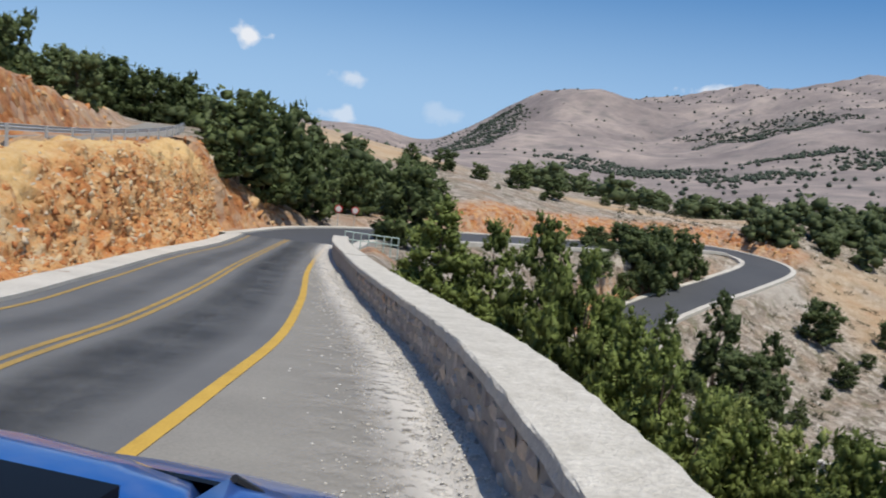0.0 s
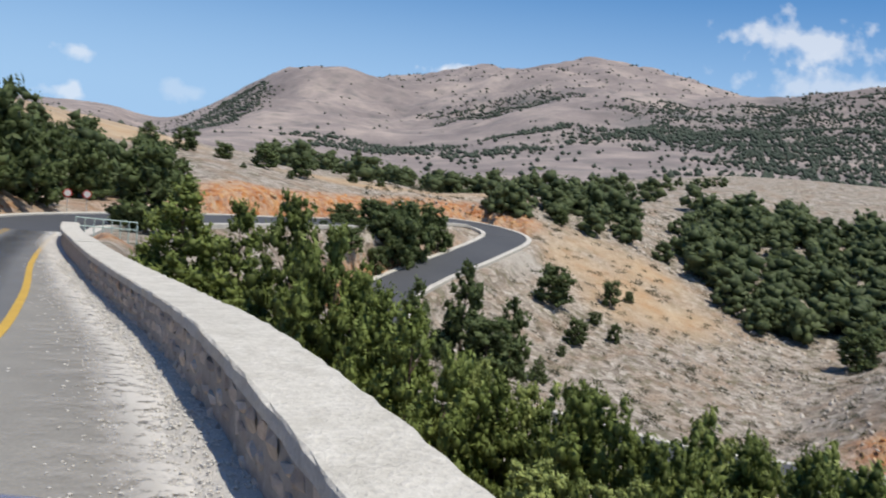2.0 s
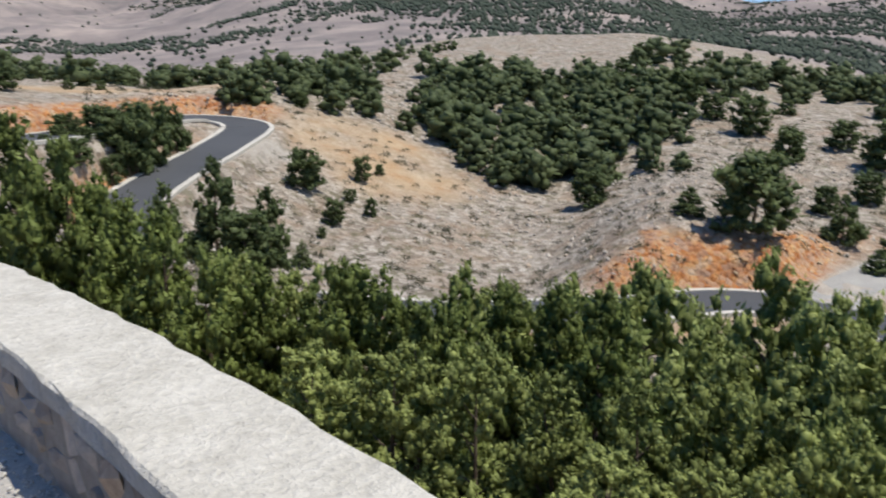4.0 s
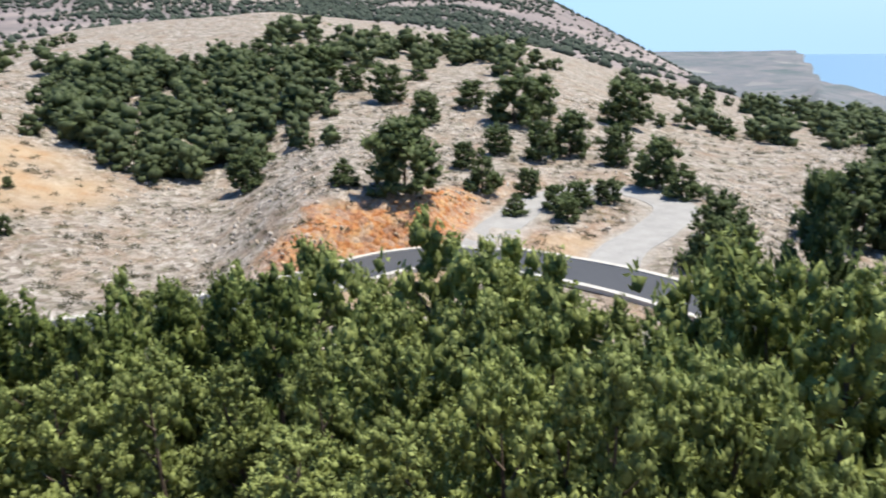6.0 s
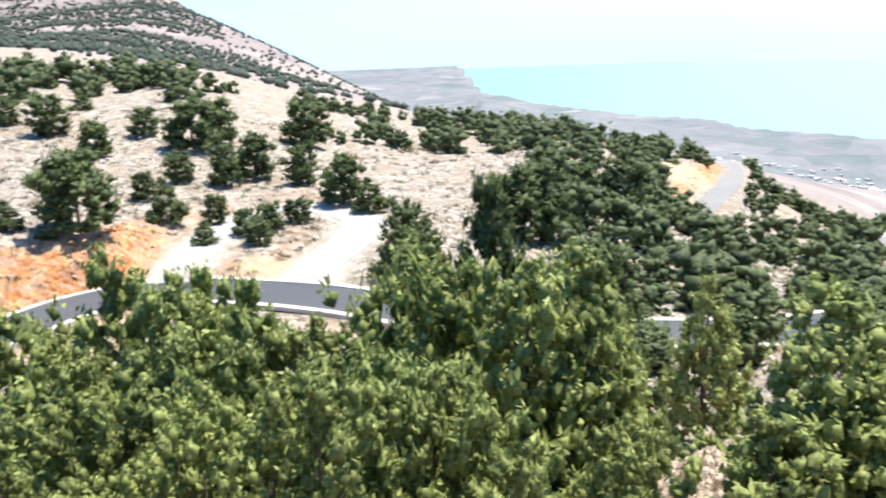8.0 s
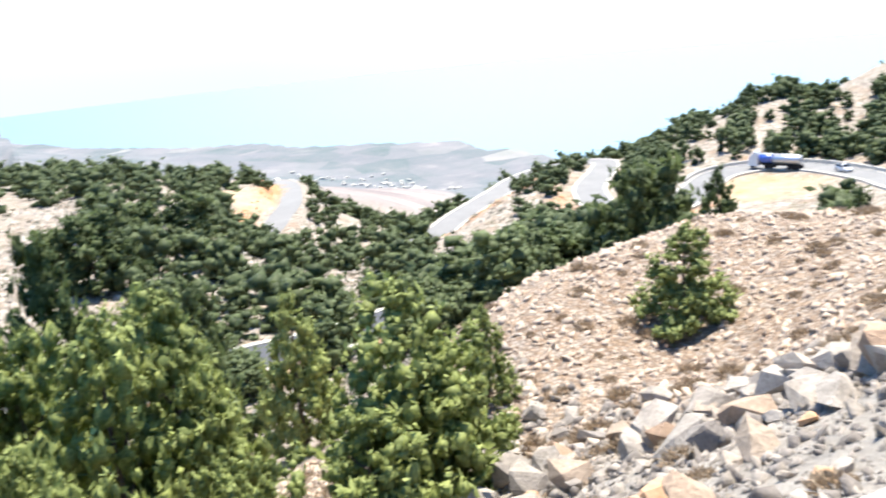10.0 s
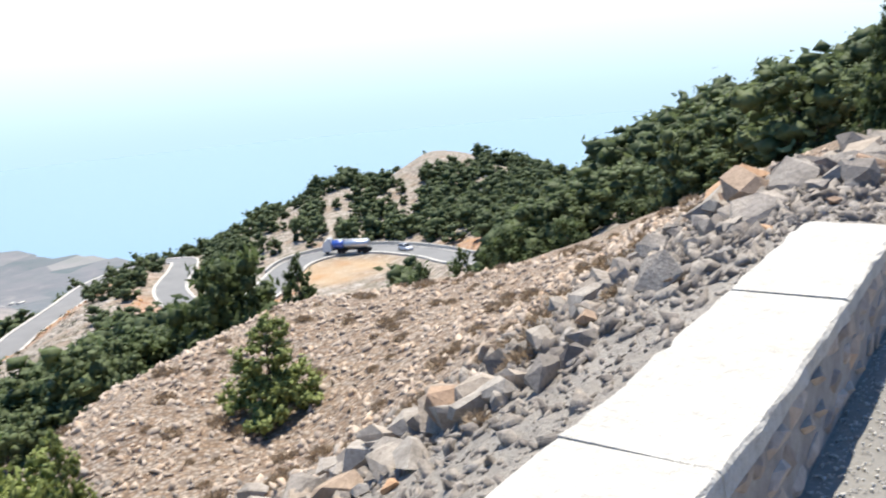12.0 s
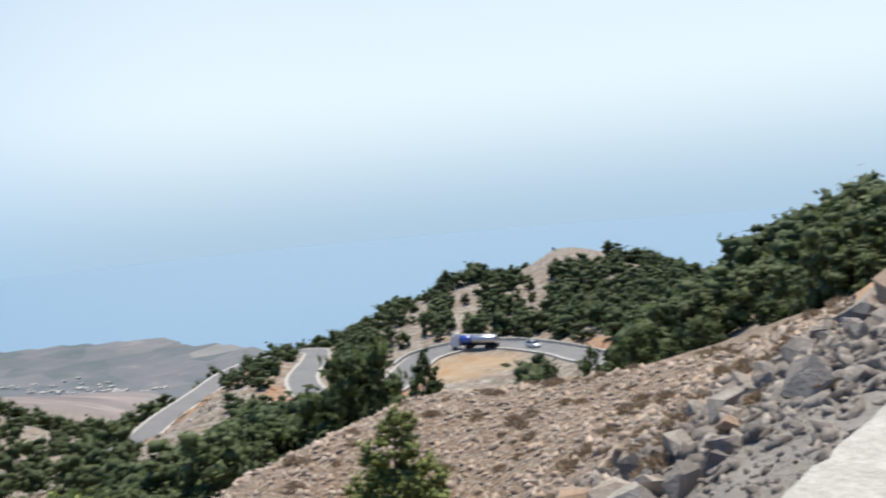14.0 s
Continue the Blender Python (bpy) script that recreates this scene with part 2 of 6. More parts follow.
    # Bluish greys carry some of the distance haze in the plain's base colour.
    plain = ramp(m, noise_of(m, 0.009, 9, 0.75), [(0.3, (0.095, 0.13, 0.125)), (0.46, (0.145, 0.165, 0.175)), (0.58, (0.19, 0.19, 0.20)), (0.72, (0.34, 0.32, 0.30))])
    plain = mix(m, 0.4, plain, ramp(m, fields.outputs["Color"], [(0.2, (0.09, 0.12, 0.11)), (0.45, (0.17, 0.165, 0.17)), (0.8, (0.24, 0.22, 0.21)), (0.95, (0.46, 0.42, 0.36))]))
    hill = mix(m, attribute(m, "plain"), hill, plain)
    wire(m, hill, shader(m).inputs["Base Color"])
    rugged = mix(m, 0.5, ramp(m, crack.outputs["Distance"], [(0.0, (1, 1, 1)), (0.8, (0, 0, 0))]), noise_of(m, 2.2, 8, 0.75))
    bump(m, mix(m, attribute(m, "cut"), mix(m, 0.5, fine, stones.outputs["Distance"]), rugged), 1.0, 0.4)
    return m


LAND = land_material()
SEA = material("sea", (0.18, 0.295, 0.40), 0.3, spec=0.22)
shader(SEA).inputs["IOR"].default_value = 1.33


# ---- plan helpers ----
def smooth(points, step):
    """A smooth line (Catmull-Rom) through points, sampled about every step metres."""
    p = np.array(points, float)
    p = np.vstack([2 * p[0] - p[1], p, 2 * p[-1] - p[-2]])
    out = []
    for a, b, c, d in zip(p, p[1:], p[2:], p[3:]):
        n = max(2, int(np.linalg.norm(c - b) / step))
        for k in range(n):
            u = k / n
            out.append(0.5 * (2 * b + (c - a) * u + (2 * a - 5 * b + 4 * c - d) * u * u + (3 * b - a - 3 * c + d) * u ** 3))
    out.append(p[-2])
    return np.array(out)


def glide(y, ys, vs):
    """A smooth value at y through the stations ys, vs (cubic)."""
    ys, vs = np.array(ys, float), np.array(vs, float)
    slope = np.gradient(vs, ys)
    i = np.clip(np.searchsorted(ys, y) - 1, 0, len(ys) - 2)
    h = ys[i + 1] - ys[i]
    u = np.clip((y - ys[i]) / h, 0, 1)
    return ((2 * u ** 3 - 3 * u ** 2 + 1) * vs[i] + (u ** 3 - 2 * u ** 2 + u) * h * slope[i]
            + (3 * u ** 2 - 2 * u ** 3) * vs[i + 1] + (u ** 3 - u ** 2) * h * slope[i + 1])


def lumps(x, y, scale, seed, octaves=4, gain=0.5):
    """Smooth random relief of about unit height, from a lattice of random values."""
    rng = np.random.RandomState(seed)
    table = rng.rand(256, 256)
    total, amp, norm = np.zeros(np.shape(x)), 1.0, 0.0
    for o in range(octaves):
        f = 2.03 ** o / scale
        px, py = np.asarray(x) * f + 17.3 * o, np.asarray(y) * f + 5.1 * o
        ix, iy = np.floor(px).astype(int), np.floor(py).astype(int)
        u, v = px - ix, py - iy
        u, v = u * u * (3 - 2 * u), v * v * (3 - 2 * v)
        a, b = table[ix % 256, iy % 256], table[(ix + 1) % 256, iy % 256]
        c, d = table[ix % 256, (iy + 1) % 256], table[(ix + 1) % 256, (iy + 1) % 256]
        total = total + amp * ((a * (1 - u) + b * u) * (1 - v) + (c * (1 - u) + d * u) * v - 0.5)
        norm += amp
        amp *= gain
    return 2 * total / norm


# The road that the camera stands on, station by station along y: height and the lines across it.
STATION = (-30, -14, -8, -4, 0, 4, 8, 13, 18, 28, 38, 48)
ROAD_Z = (0.6, 0.16, 0.02, -0.03, 0.0, -0.19, -0.54, -1.3, -1.97, -3.26, -4.5, -5.65)
WALL_X = (4.4, 3.45, 2.65, 1.93, 1.35, 0.96, 0.47, -0.15, -1.05, -2.7, -4.2, -5.2)
EDGE_X = (0.3, -0.5, -1.2, -1.7, -2.0, -2.1, -1.95, -2.1, -2.55, -3.8, -4.75, -5.5)
MID_X = (-2.2, -3.0, -3.5, -3.8, -4.0, -4.05, -4.1, -4.45, -4.9, -6.05, -7.0, -7.8)
LEFT_X = (-5.0, -5.6, -6.0, -6.1, -6.15, -6.15, -6.1, -6.2, -6.8, -8.05, -8.8, -9.9)


def road_at(y, line):
    return glide(y, STATION, line)


LOWER_ROAD = [
    (-7.5, 46.5, -5.5), (-6.9, 62.3, -7.3), (-1.1, 76.3, -8.7), (7.9, 90.4, -10.1), (17.9, 104.4, -11.6), (27.9, 116.5, -12.6), (37.9, 125.5, -12.8),
    (44.9, 127, -13.2), (47.9, 120.5, -13.8), (39.9, 111, -15.2), (29.4, 100.6, -16.7), (22.9, 91.6, -17.8), (20.9, 80.6, -19.5), (28, 68.7, -21.7),
    (42, 60.7, -23.4), (53, 56.8, -23.9), (60.5, 53, -23.6), (68.5, 50.4, -23.6), (74.4, 44.6, -23.8), (74.5, 35.3, -23.7), (73.6, 25.8, -23.9),
    (72.4, 8.6, -25.5), (78.8, -10.5, -27.7), (89.7, -25, -29.7), (111.5, -43, -32.8), (127.3, -64, -36), (136, -76, -38.3)]
HAIRPIN = [
    (88, -97, -28.5), (106.5, -107, -32), (124.5, -117, -34.8), (142.6, -120.5, -36.4), (152.5, -116, -36.9), (152, -104, -36.8), (145, -94, -37.3),
    (139.5, -86, -38), (139, -78, -38.6), (146, -76, -39.2)]
SHORE_ROAD = [
    (146, -76, -39.2), (158, -78.3, -39.2), (171, -84, -39.5), (192, -98, -41.2), (208, -106, -42.6), (214, -98, -43), (207.2, -82.9, -43.2),
    (191.3, -68.7, -43), (180.4, -56.6, -43.7), (171.4, -47.4, -45)]
VALLEY_ROAD = [
    (171.4, -47.4, -45), (171.6, -27.2, -45.8), (183.7, -13.4, -44.2), (203.6, -18.2, -43.9), (232.6, -25.7, -44.8), (297.5, -30.6, -51.7),
    (339.6, -17.3, -58.4)]
SIDE_TRACK = [
    (75, 44.5, -23.8), (81, 46, -23), (87, 46.8, -22.7), (97, 47.7, -22.5), (105.5, 43, -22.7), (106, 37.2, -23.0), (101, 32, -23.2), (92, 31.4, -23.6),
    (84.4, 32, -23.8), (76, 30.5, -24)]
UPPER_ROAD = [
    (-20.8, -9.9, 1.7), (-18.8, 5, 1.4), (-16.3, 16, 0.7), (-14.8, 26, 0.1), (-16.3, 38.1, -0.5), (-18.9, 55.1, -1), (-24.9, 80.1, -1.5)]

# Heights of the land at places between the roads.
NEAR_SLOPE = [
    (4, 4.1, -1.5), (3, 10.1, -3.1), (2.2, 20.2, -5.5), (1, 30.3, -7.2), (8, 2.3, -5.4), (9, 10.2, -6.7), (8, 22.3, -8.9), (5, 40.3, -10),
    (14, 1.7, -8.4), (16, 15.4, -11.1), (20, 35.5, -14.6), (14, 60.5, -13.9), (30, 10.5, -15.2), (35, 35.6, -18.5), (41.9, -4.5, -19.2),
    (54.9, 1.7, -22.7), (52, 22.7, -21.8), (22, 56.5, -14.7)]
RUBBLE_BANK = [
    (4, -2.2, -1.1), (4.4, -6.8, -1), (9.9, -4, -4.8), (18.3, -11.5, -6.7), (14.4, -2.3, -7.5), (5.9, -12.9, -0.1), (11.9, -16.7, -2.3),
    (15.4, -20.5, -3.6), (22.4, -8.4, -6.5), (23.8, -18, -5.7), (26.4, -17.5, -5.9), (26.9, -14.6, -6.4), (27.8, -12.8, -7.1), (27.7, -10.6, -7.6),
    (26.6, -19, -6.0), (26.4, -22.6, -6.4), (25.7, -26.3, -6.9), (34.5, -14.5, -11.8), (35, -28, -12.2), (29.9, -5, -12.6)]
FACING_SLOPE = [
    (65.3, 62.1, -21), (70.8, 60.6, -19.2), (76.2, 57.2, -19.4), (82, 54, -20.2), (30.4, 136.7, -10.6), (38.9, 140.7, -10.2), (49.3, 141.7, -9.8), (56, 135, -10.4), (15.5, 119, -9.4), (6, 107.8, -7.8),
    (67.9, 122.6, -16), (55.9, 109.2, -18.9), (61.9, 91.8, -24), (62, 69.8, -25.6), (85.9, 90.8, -24), (91.9, 118.7, -19.8),
    (142.5, 193.2, -7.0), (157.6, 187.7, -7.9), (179.5, 174.2, -6.4), (193.1, 159.0, -8.6), (203.5, 136.8, -12.8), (209.1, 107.7, -13.7), (135.9, 103.7, -16.8), (100, 66.8, -21), (138.9, 80.7, -18.1), 
    (117, 57.8, -22), (252.9, 96.1, -25.6), (272.1, 65.3, -33.5), (136, 33.1, -26.9), (268, 29.6, -37.5), (119.9, 9.7, -27.9), (249.8, -1.1, -40.6),
    (164, 18.4, -27.9), (189.8, 1.5, -31.4), (139.8, -3.1, -31.5), (322.1, -64.6, -78.9), (408.9, -88.1, -92.8), (240.1, -93.8, -58.9),
    (127.6, -22.7, -36.6), (68.7, -28.6, -20.8)]
BACK_HILL = [
    (216.5, -205.6, -29.2), (212.7, -162.8, -31.5), (210.9, -131.2, -38), (184.4, -207.7, -31), (177.8, -158.5, -34), (97.1, -112.4, -29.8),
    (65.3, -86.8, -20.9), (43.5, -66.3, -10.4), (53.7, -78.4, -10.4), (49.1, -81.3, -8.6), (44.9, -83.7, -7), (38.6, -86.8, -5), (31.7, -89.5, -2.8), (73.4, -107.3, -17), (67.1, -111.3, -13.5), (53, -118.8, -8.5), (43.4, -122.5, -5), (18.7, -34.7, -4.2), (52.3, -96.6, -9.4), (30.5, -79, -3.7), (19.5, -67.1, -0.9),
    (297.8, -254.1, -103.3), (247.4, -325.2, -89)]
UP_HILL = [
    (-24.6, 49, 0.4), (-28.1, 70.1, -0.5), (-25.1, 87.1, -3.2), (-24.1, 117.2, -6.8), (-23.0, 163.4, -3.9), (-18.1, 179.1, -5.8), (-9.7, 199.8, -7.8), (1.0, 230.0, -11.2), (13.3, 229.6, -13.9),
    (22.7, 259.6, -15.7), (45.7, 246.6, -16.7), (53.8, 167.5, -12.9), (97.8, 208.6, -13.8), (-12, 22.1, -0.7), (-12.5, 34.1, -1.5), (-14, 46.1, -3),
    (-14, 60.2, -4.6), (-9, 80.2, -8.4), (-12, 72, -6.8), (-26, 28, 3.6), (-22.5, 36, 2.9), (-22.0, 43.8, 2.2), (-22.3, 48.1, 1.5), (-23.0, 54.3, 0.6), (-23.7, 63.7, -0.7), (-23.5, 76.5, -1.4), (-30, 4.9, 5.2), (-14, -9.9, 2), (-12, 5, 1.1),
    (-15.2, -30.1, 3.8), (-20.5, -80.4, 3), (-60.1, -30.5, 13.4), (-60.1, 39.7, 6), (-150, -1.3, 26), (-90, 150, -4), (-1, -150.8, -6)]
DISTANCE = [
    (273.7, 2584.5, 100), (156, 2545, 12), (64, 2549, -42), (-24, 2550, -105), (-120, 2550, -135), (-200, 3000, -90), (572.4, 2840.9, 109.2), (1000, 3036.4, 151.9), (899.1, 2964.2, 152.9), (1396.9, 2984.2, 222),
    (1694.4, 2710.4, 183.7), (1546.2, 2087.5, 125.4), (944.4, 1163.4, 87.6), (1043.5, 1074.7, 117.5), (270.3, 646.3, -27.9), (447.1, 782.1, -9.1),
    (389.3, 1449.5, -18), (121.4, 588.4, -38.7), (971.9, 863.1, 18.9), (1311.1, 727.2, 31), (623.7, 319, -38.7), (532.3, 598.2, -9.7),
    (1310.5, 495, -81.1), (1291.9, 396.8, -122.6), (628.7, 309, -41)]
SHORE = [
    (3556, 563, -352), (2993, 209, -352), (2520, -44, -352), (2313, -284, -352), (2188, -481, -352), (1819, -662, -352), (1528, -745, -354), 
    (1538, -441, -338), (1822, -321, -338), (2097, -110, -338), (2690, 235, -338), (3717, 790, -335), (4303, 1316, -330), (3007, 1094, -215), 
    (1083, -191, -218), (1099, -38, -190), (956, -292, -215), (3151, -556, -430), (2356, -1099, -430), (1638, -1147, -430), (1286, -1532, -400), 
    (4000, 0, -430), (4776, -842, -450), (3715, -3118, -450), (495, -495, -200), (391, -580, -120), (573, -402, -240), (816, -380, -290), 
    (371, -1141, -60), (1268, -2719, -300), (1035, -3864, -100), 
    (-903, -904, 93), (-800, -5, 150), (-601, 797, -10), (-3000, -10, 200), (-2005, 3491, -60), (-300, 1200, -40), (-6, 4803, -220),
    (1795, 4405, -200), (3296, 3307, -200), (4198, 2009, -250), (-300, 398, -4)]

ROADS = [(smooth(LOWER_ROAD, 1.0), 4.2), (smooth(SHORE_ROAD, 1.5), 4.0), (smooth(VALLEY_ROAD, 1.5), 4.0), (smooth(SIDE_TRACK, 1.0), 3.4), (smooth(UPPER_ROAD, 1.0), 2.2),
         (smooth(HAIRPIN, 1.5), 4.0)]


def warp(x, y):
    r = np.hypot(x, y)
    k = np.log1p(r / 12) / np.maximum(r, 1e-6)
    return np.stack([x * k, y * k], -1), r


def land_solver():
    """Thin-plate surface of the height over the distance, through all the known heights."""
    known = np.array(NEAR_SLOPE + RUBBLE_BANK + FACING_SLOPE + BACK_HILL + UP_HILL + DISTANCE + SHORE, float)
    own = np.array([(road_at(y, MID_X) + dx, y, road_at(y, ROAD_Z)) for y in range(-28, 48, 6) for dx in (-3.0, 5.0)])
    known = np.vstack([known, own] + [line[::(9 if i == 0 else 12)] for i, (line, _) in enumerate(ROADS)])
    at, r = warp(known[:, 0], known[:, 1])
    value = known[:, 2] / (r + 12)

    def kernel(a, b):
        d2 = ((a[:, None] - b[None]) ** 2).sum(-1)
        return d2 * np.log(d2 + 1e-9)

    n = len(at)
    system = np.zeros((n + 3, n + 3))
    system[:n, :n] = kernel(at, at) + np.eye(n) * 2e-3
    system[:n, n], system[:n, n + 1:] = 1, at
    system[n:, :n] = system[:n, n:].T
    w = np.linalg.solve(system, np.concatenate([value, np.zeros(3)]))

    def height(x, y):
        x, y = np.atleast_1d(np.asarray(x, float)), np.atleast_1d(np.asarray(y, float))
        out = np.empty(len(x))
        for i in range(0, len(x), 20000):
            p, rr = warp(x[i:i + 20000], y[i:i + 20000])
            out[i:i + 20000] = (kernel(p, at) @ w[:n] + w[n] + p @ w[n + 1:]) * (rr + 12)
        return out

    return height


BASE = land_solver()


def nearest(line, x, y):
    """Distance to a line in plan, its height there and the side (positive: to its right)."""
    d = np.full(len(x), 1e9)
    z, side = np.zeros(len(x)), np.zeros(len(x))
    ok = (x > line[:, 0].min() - 14) & (x < line[:, 0].max() + 14) & (y > line[:, 1].min() - 14) & (y < line[:, 1].max() + 14)
    idx = np.nonzero(ok)[0]
    way = np.gradient(line[:, :2], axis=0)
    for i in range(0, len(idx), 4000):
        j = idx[i:i + 4000]
        dx, dy = x[j][:, None] - line[None, :, 0], y[j][:, None] - line[None, :, 1]
        dd = dx * dx + dy * dy
        k = dd.argmin(1)
        rows = np.arange(len(j))
        dd = np.sqrt(dd)
        d[j] = dd[rows, k]
        w = np.exp((d[j][:, None] - dd) / 0.8)
        z[j] = (w * line[None, :, 2]).sum(1) / w.sum(1)
        side[j] = dx[rows, k] * way[k, 1] - dy[rows, k] * way[k, 0]
    return d, z, side


def step01(a, b, v):
    u = np.clip((v - a) / (b - a), 0, 1)
    return u * u * (3 - 2 * u)


# The coast: bearing, and how far off the shore lies there.
COAST_BEARING = (70, 79, 80, 80.6, 83.8, 88.5, 93.7, 98.3, 104.9, 108, 109.3, 111.4, 113.6, 118, 126)
COAST_REACH = (5400, 5200, 3800, 3390, 3050, 2760, 2570, 2370, 2210, 2170, 2010, 1985, 1858, 1800, 1700)


def land(x, y):
    """The ground's height at places, and how far each is cut rock, sand."""
    x, y = np.atleast_1d(np.asarray(x, float)), np.atleast_1d(np.asarray(y, float))
    r = np.hypot(x, y)
    z = BASE(x, y)
    rough = np.clip((r - 4) / 30, 0.15, 1)
    z = z + lumps(x, y, 9, 3, 4) * 0.55 * rough * (r < 900) + lumps(x, y, 70, 5, 4) * 3.0 * step01(90, 300, r) + lumps(x, y, 420, 8, 6, 0.6) * 55 * step01(900, 2000, r) * step01(-120, 0, z) * step01(-250, 250, y)
    z = z + (5 - np.abs(lumps(x, y, 190, 9, 4, 0.55)) * 26) * step01(800, 1500, r) * step01(-120, 0, z)
    bearing = np.degrees(np.arctan2(x, y))
    coast = np.interp(bearing, COAST_BEARING, COAST_REACH)
    plain = -337 + lumps(x, y, 260, 15, 3) * 9
    shore = coast * (1 + 0.012 * lumps(x, y, 500, 16, 4))
    strip_ = (bearing > 70) & (bearing < 126)
    low = step01(61, 63, bearing) * (bearing < 118) * step01(430, 600, r)
    flank = np.tan(np.radians(np.interp(bearing, (60, 64, 67.6, 71.1, 73.3, 75.1, 80), (1.2, -0.5, -2.39, -4.31, -5.45, -6.3, -9.5))))
    cap = np.where(bearing < 80, 2.4 + r * flank - 3, -350 * r / coast - 14)
    z = np.where(low > 0, z + low * (np.minimum(z, cap) - z), z)
    z = np.where(strip_ & (r > 900) & (r < shore), np.maximum(z, plain), z)
    z = np.where(strip_ & (r > shore), np.minimum(z, -362), z)
    cut, sand = np.zeros(len(x)), np.zeros(len(x))
    for line, half in ROADS:
        d, rz, side = nearest(line, x, y)
        uphill = (side < 0) & (half in (4.2, 2.2))
        blend = np.where(uphill, step01(half + 0.6, half + 2.0, d), step01(half + 0.6, half + 4.0, d))
        bank = np.clip(z - rz, 0, 6) / 1.6
        cut = np.maximum(cut, np.clip(bank, 0, 1) * (1 - step01(half + 3.5, half + 7.5, d)))
        z = np.where(d < half + 4.0, (rz - 0.3) * (1 - blend) + z * blend, z)
    inside = (y > -30) & (y < 48)
    yy = np.clip(y, -30, 48)
    left, right, rz = road_at(yy, LEFT_X), road_at(yy, WALL_X), road_at(yy, ROAD_Z)
    over = np.maximum(left - 1.2 - x, x - right - 0.35)
    side_left = left - 1.2 - x
    reach = np.where(side_left > 0, 2.4, 1.6)
    blend = np.clip(over / reach, 0, 1)
    blend = blend * blend * (3 - 2 * blend)
    cut = np.where(inside & (side_left > -0.5) & (side_left < 6.5) & (y > 2), np.maximum(cut, 1 - step01(3.5, 6.5, side_left)), cut)
    z = np.where(inside & (over < reach), (rz - 0.3) * (1 - blend) + z * blend, z)
    spots = np.maximum.reduce([1 - step01(0.6, 1.1, np.hypot((x - cx) / rx, (y - cy) / ry)) for cx, cy, rx, ry in ((64, 62, 8, 5), (73, 58, 7, 5), (81, 52.5, 5, 4), (97, 54, 6, 4))])
    cut = np.maximum(cut, spots * step01(-0.3, 0.2, lumps(x, y, 6, 66, 3)))
    cut = np.clip(cut, 0, 1)
    z = z + cut * (0.3 - np.abs(lumps(x, y, 3.5, 61, 3, 0.5)) * 1.2 + lumps(x, y, 0.9, 62, 2) * 0.2) * step01(0.0, 0.5, cut)
    return z, cut, sand


def sand_at(x, y):
    spot = np.maximum.reduce([1 - step01(0.5, 1.0, np.hypot((x - cx) / rx, (y - cy) / ry)) for cx, cy, rx, ry in
                              ((66, 114, 17, 20), (137, -103, 18, 15), (62, 45, 9, 7), (-12.5, 28, 3.5, 14), (-11, 13, 2.4, 12), (-14, 180, 26, 45), (40, 150, 34, 14), (230, -12, 20, 10), (82, 35, 6, 7))])
    return spot * np.clip(0.75 + lumps(x, y, 8, 21) * 0.7, 0, 1)


# ---- the ground: one sheet, fine where the camera looks and near it ----
def link(name, mesh, material_, parent=None, label=""):
    mesh.materials.append(material_)
    ob = new(name, mesh)
    ob.parent = parent
    return tagged(ob, label)


def mesh_from(name, verts, faces, smooth_faces=True):
    me = bpy.data.meshes.new(name)
    me.from_pydata([tuple(v) for v in verts], [], [tuple(f) for f in faces])
    if smooth_faces:
        me.polygons.foreach_set("use_smooth", [True] * len(me.polygons))
    me.update()
    return me


def add_attribute(me, name, values):
    a = me.attributes.new(name, "FLOAT", "POINT")
    a.data.foreach_set("value", np.asarray(values, np.float32))


WALL_H, WALL_W = 0.75, 0.76
# The tipped boulders run out from the parapet: stations along y, and how far off its outer face.
BAND_Y, BAND_OFF = (-17, -13.5, -11, -9, -7, -4.5), (1.4, 2.2, 4.2, 6.4, 9.2, 12)

# Dense groves on the far mountains: centre and half sizes in plan.
GROVES = [(75, 1750, 75, 260), (130, 2080, 70, 260), (235, 1030, 115, 100), (436, 1075, 70, 50), (500, 960, 90, 70), (330, 900, 60, 60), (700, 900, 230, 200), (820, 1000, 260, 260),
          (1000, 760, 260, 260), (560, 1500, 120, 120), (620, 640, 160, 120), (700, 420, 160, 160)]


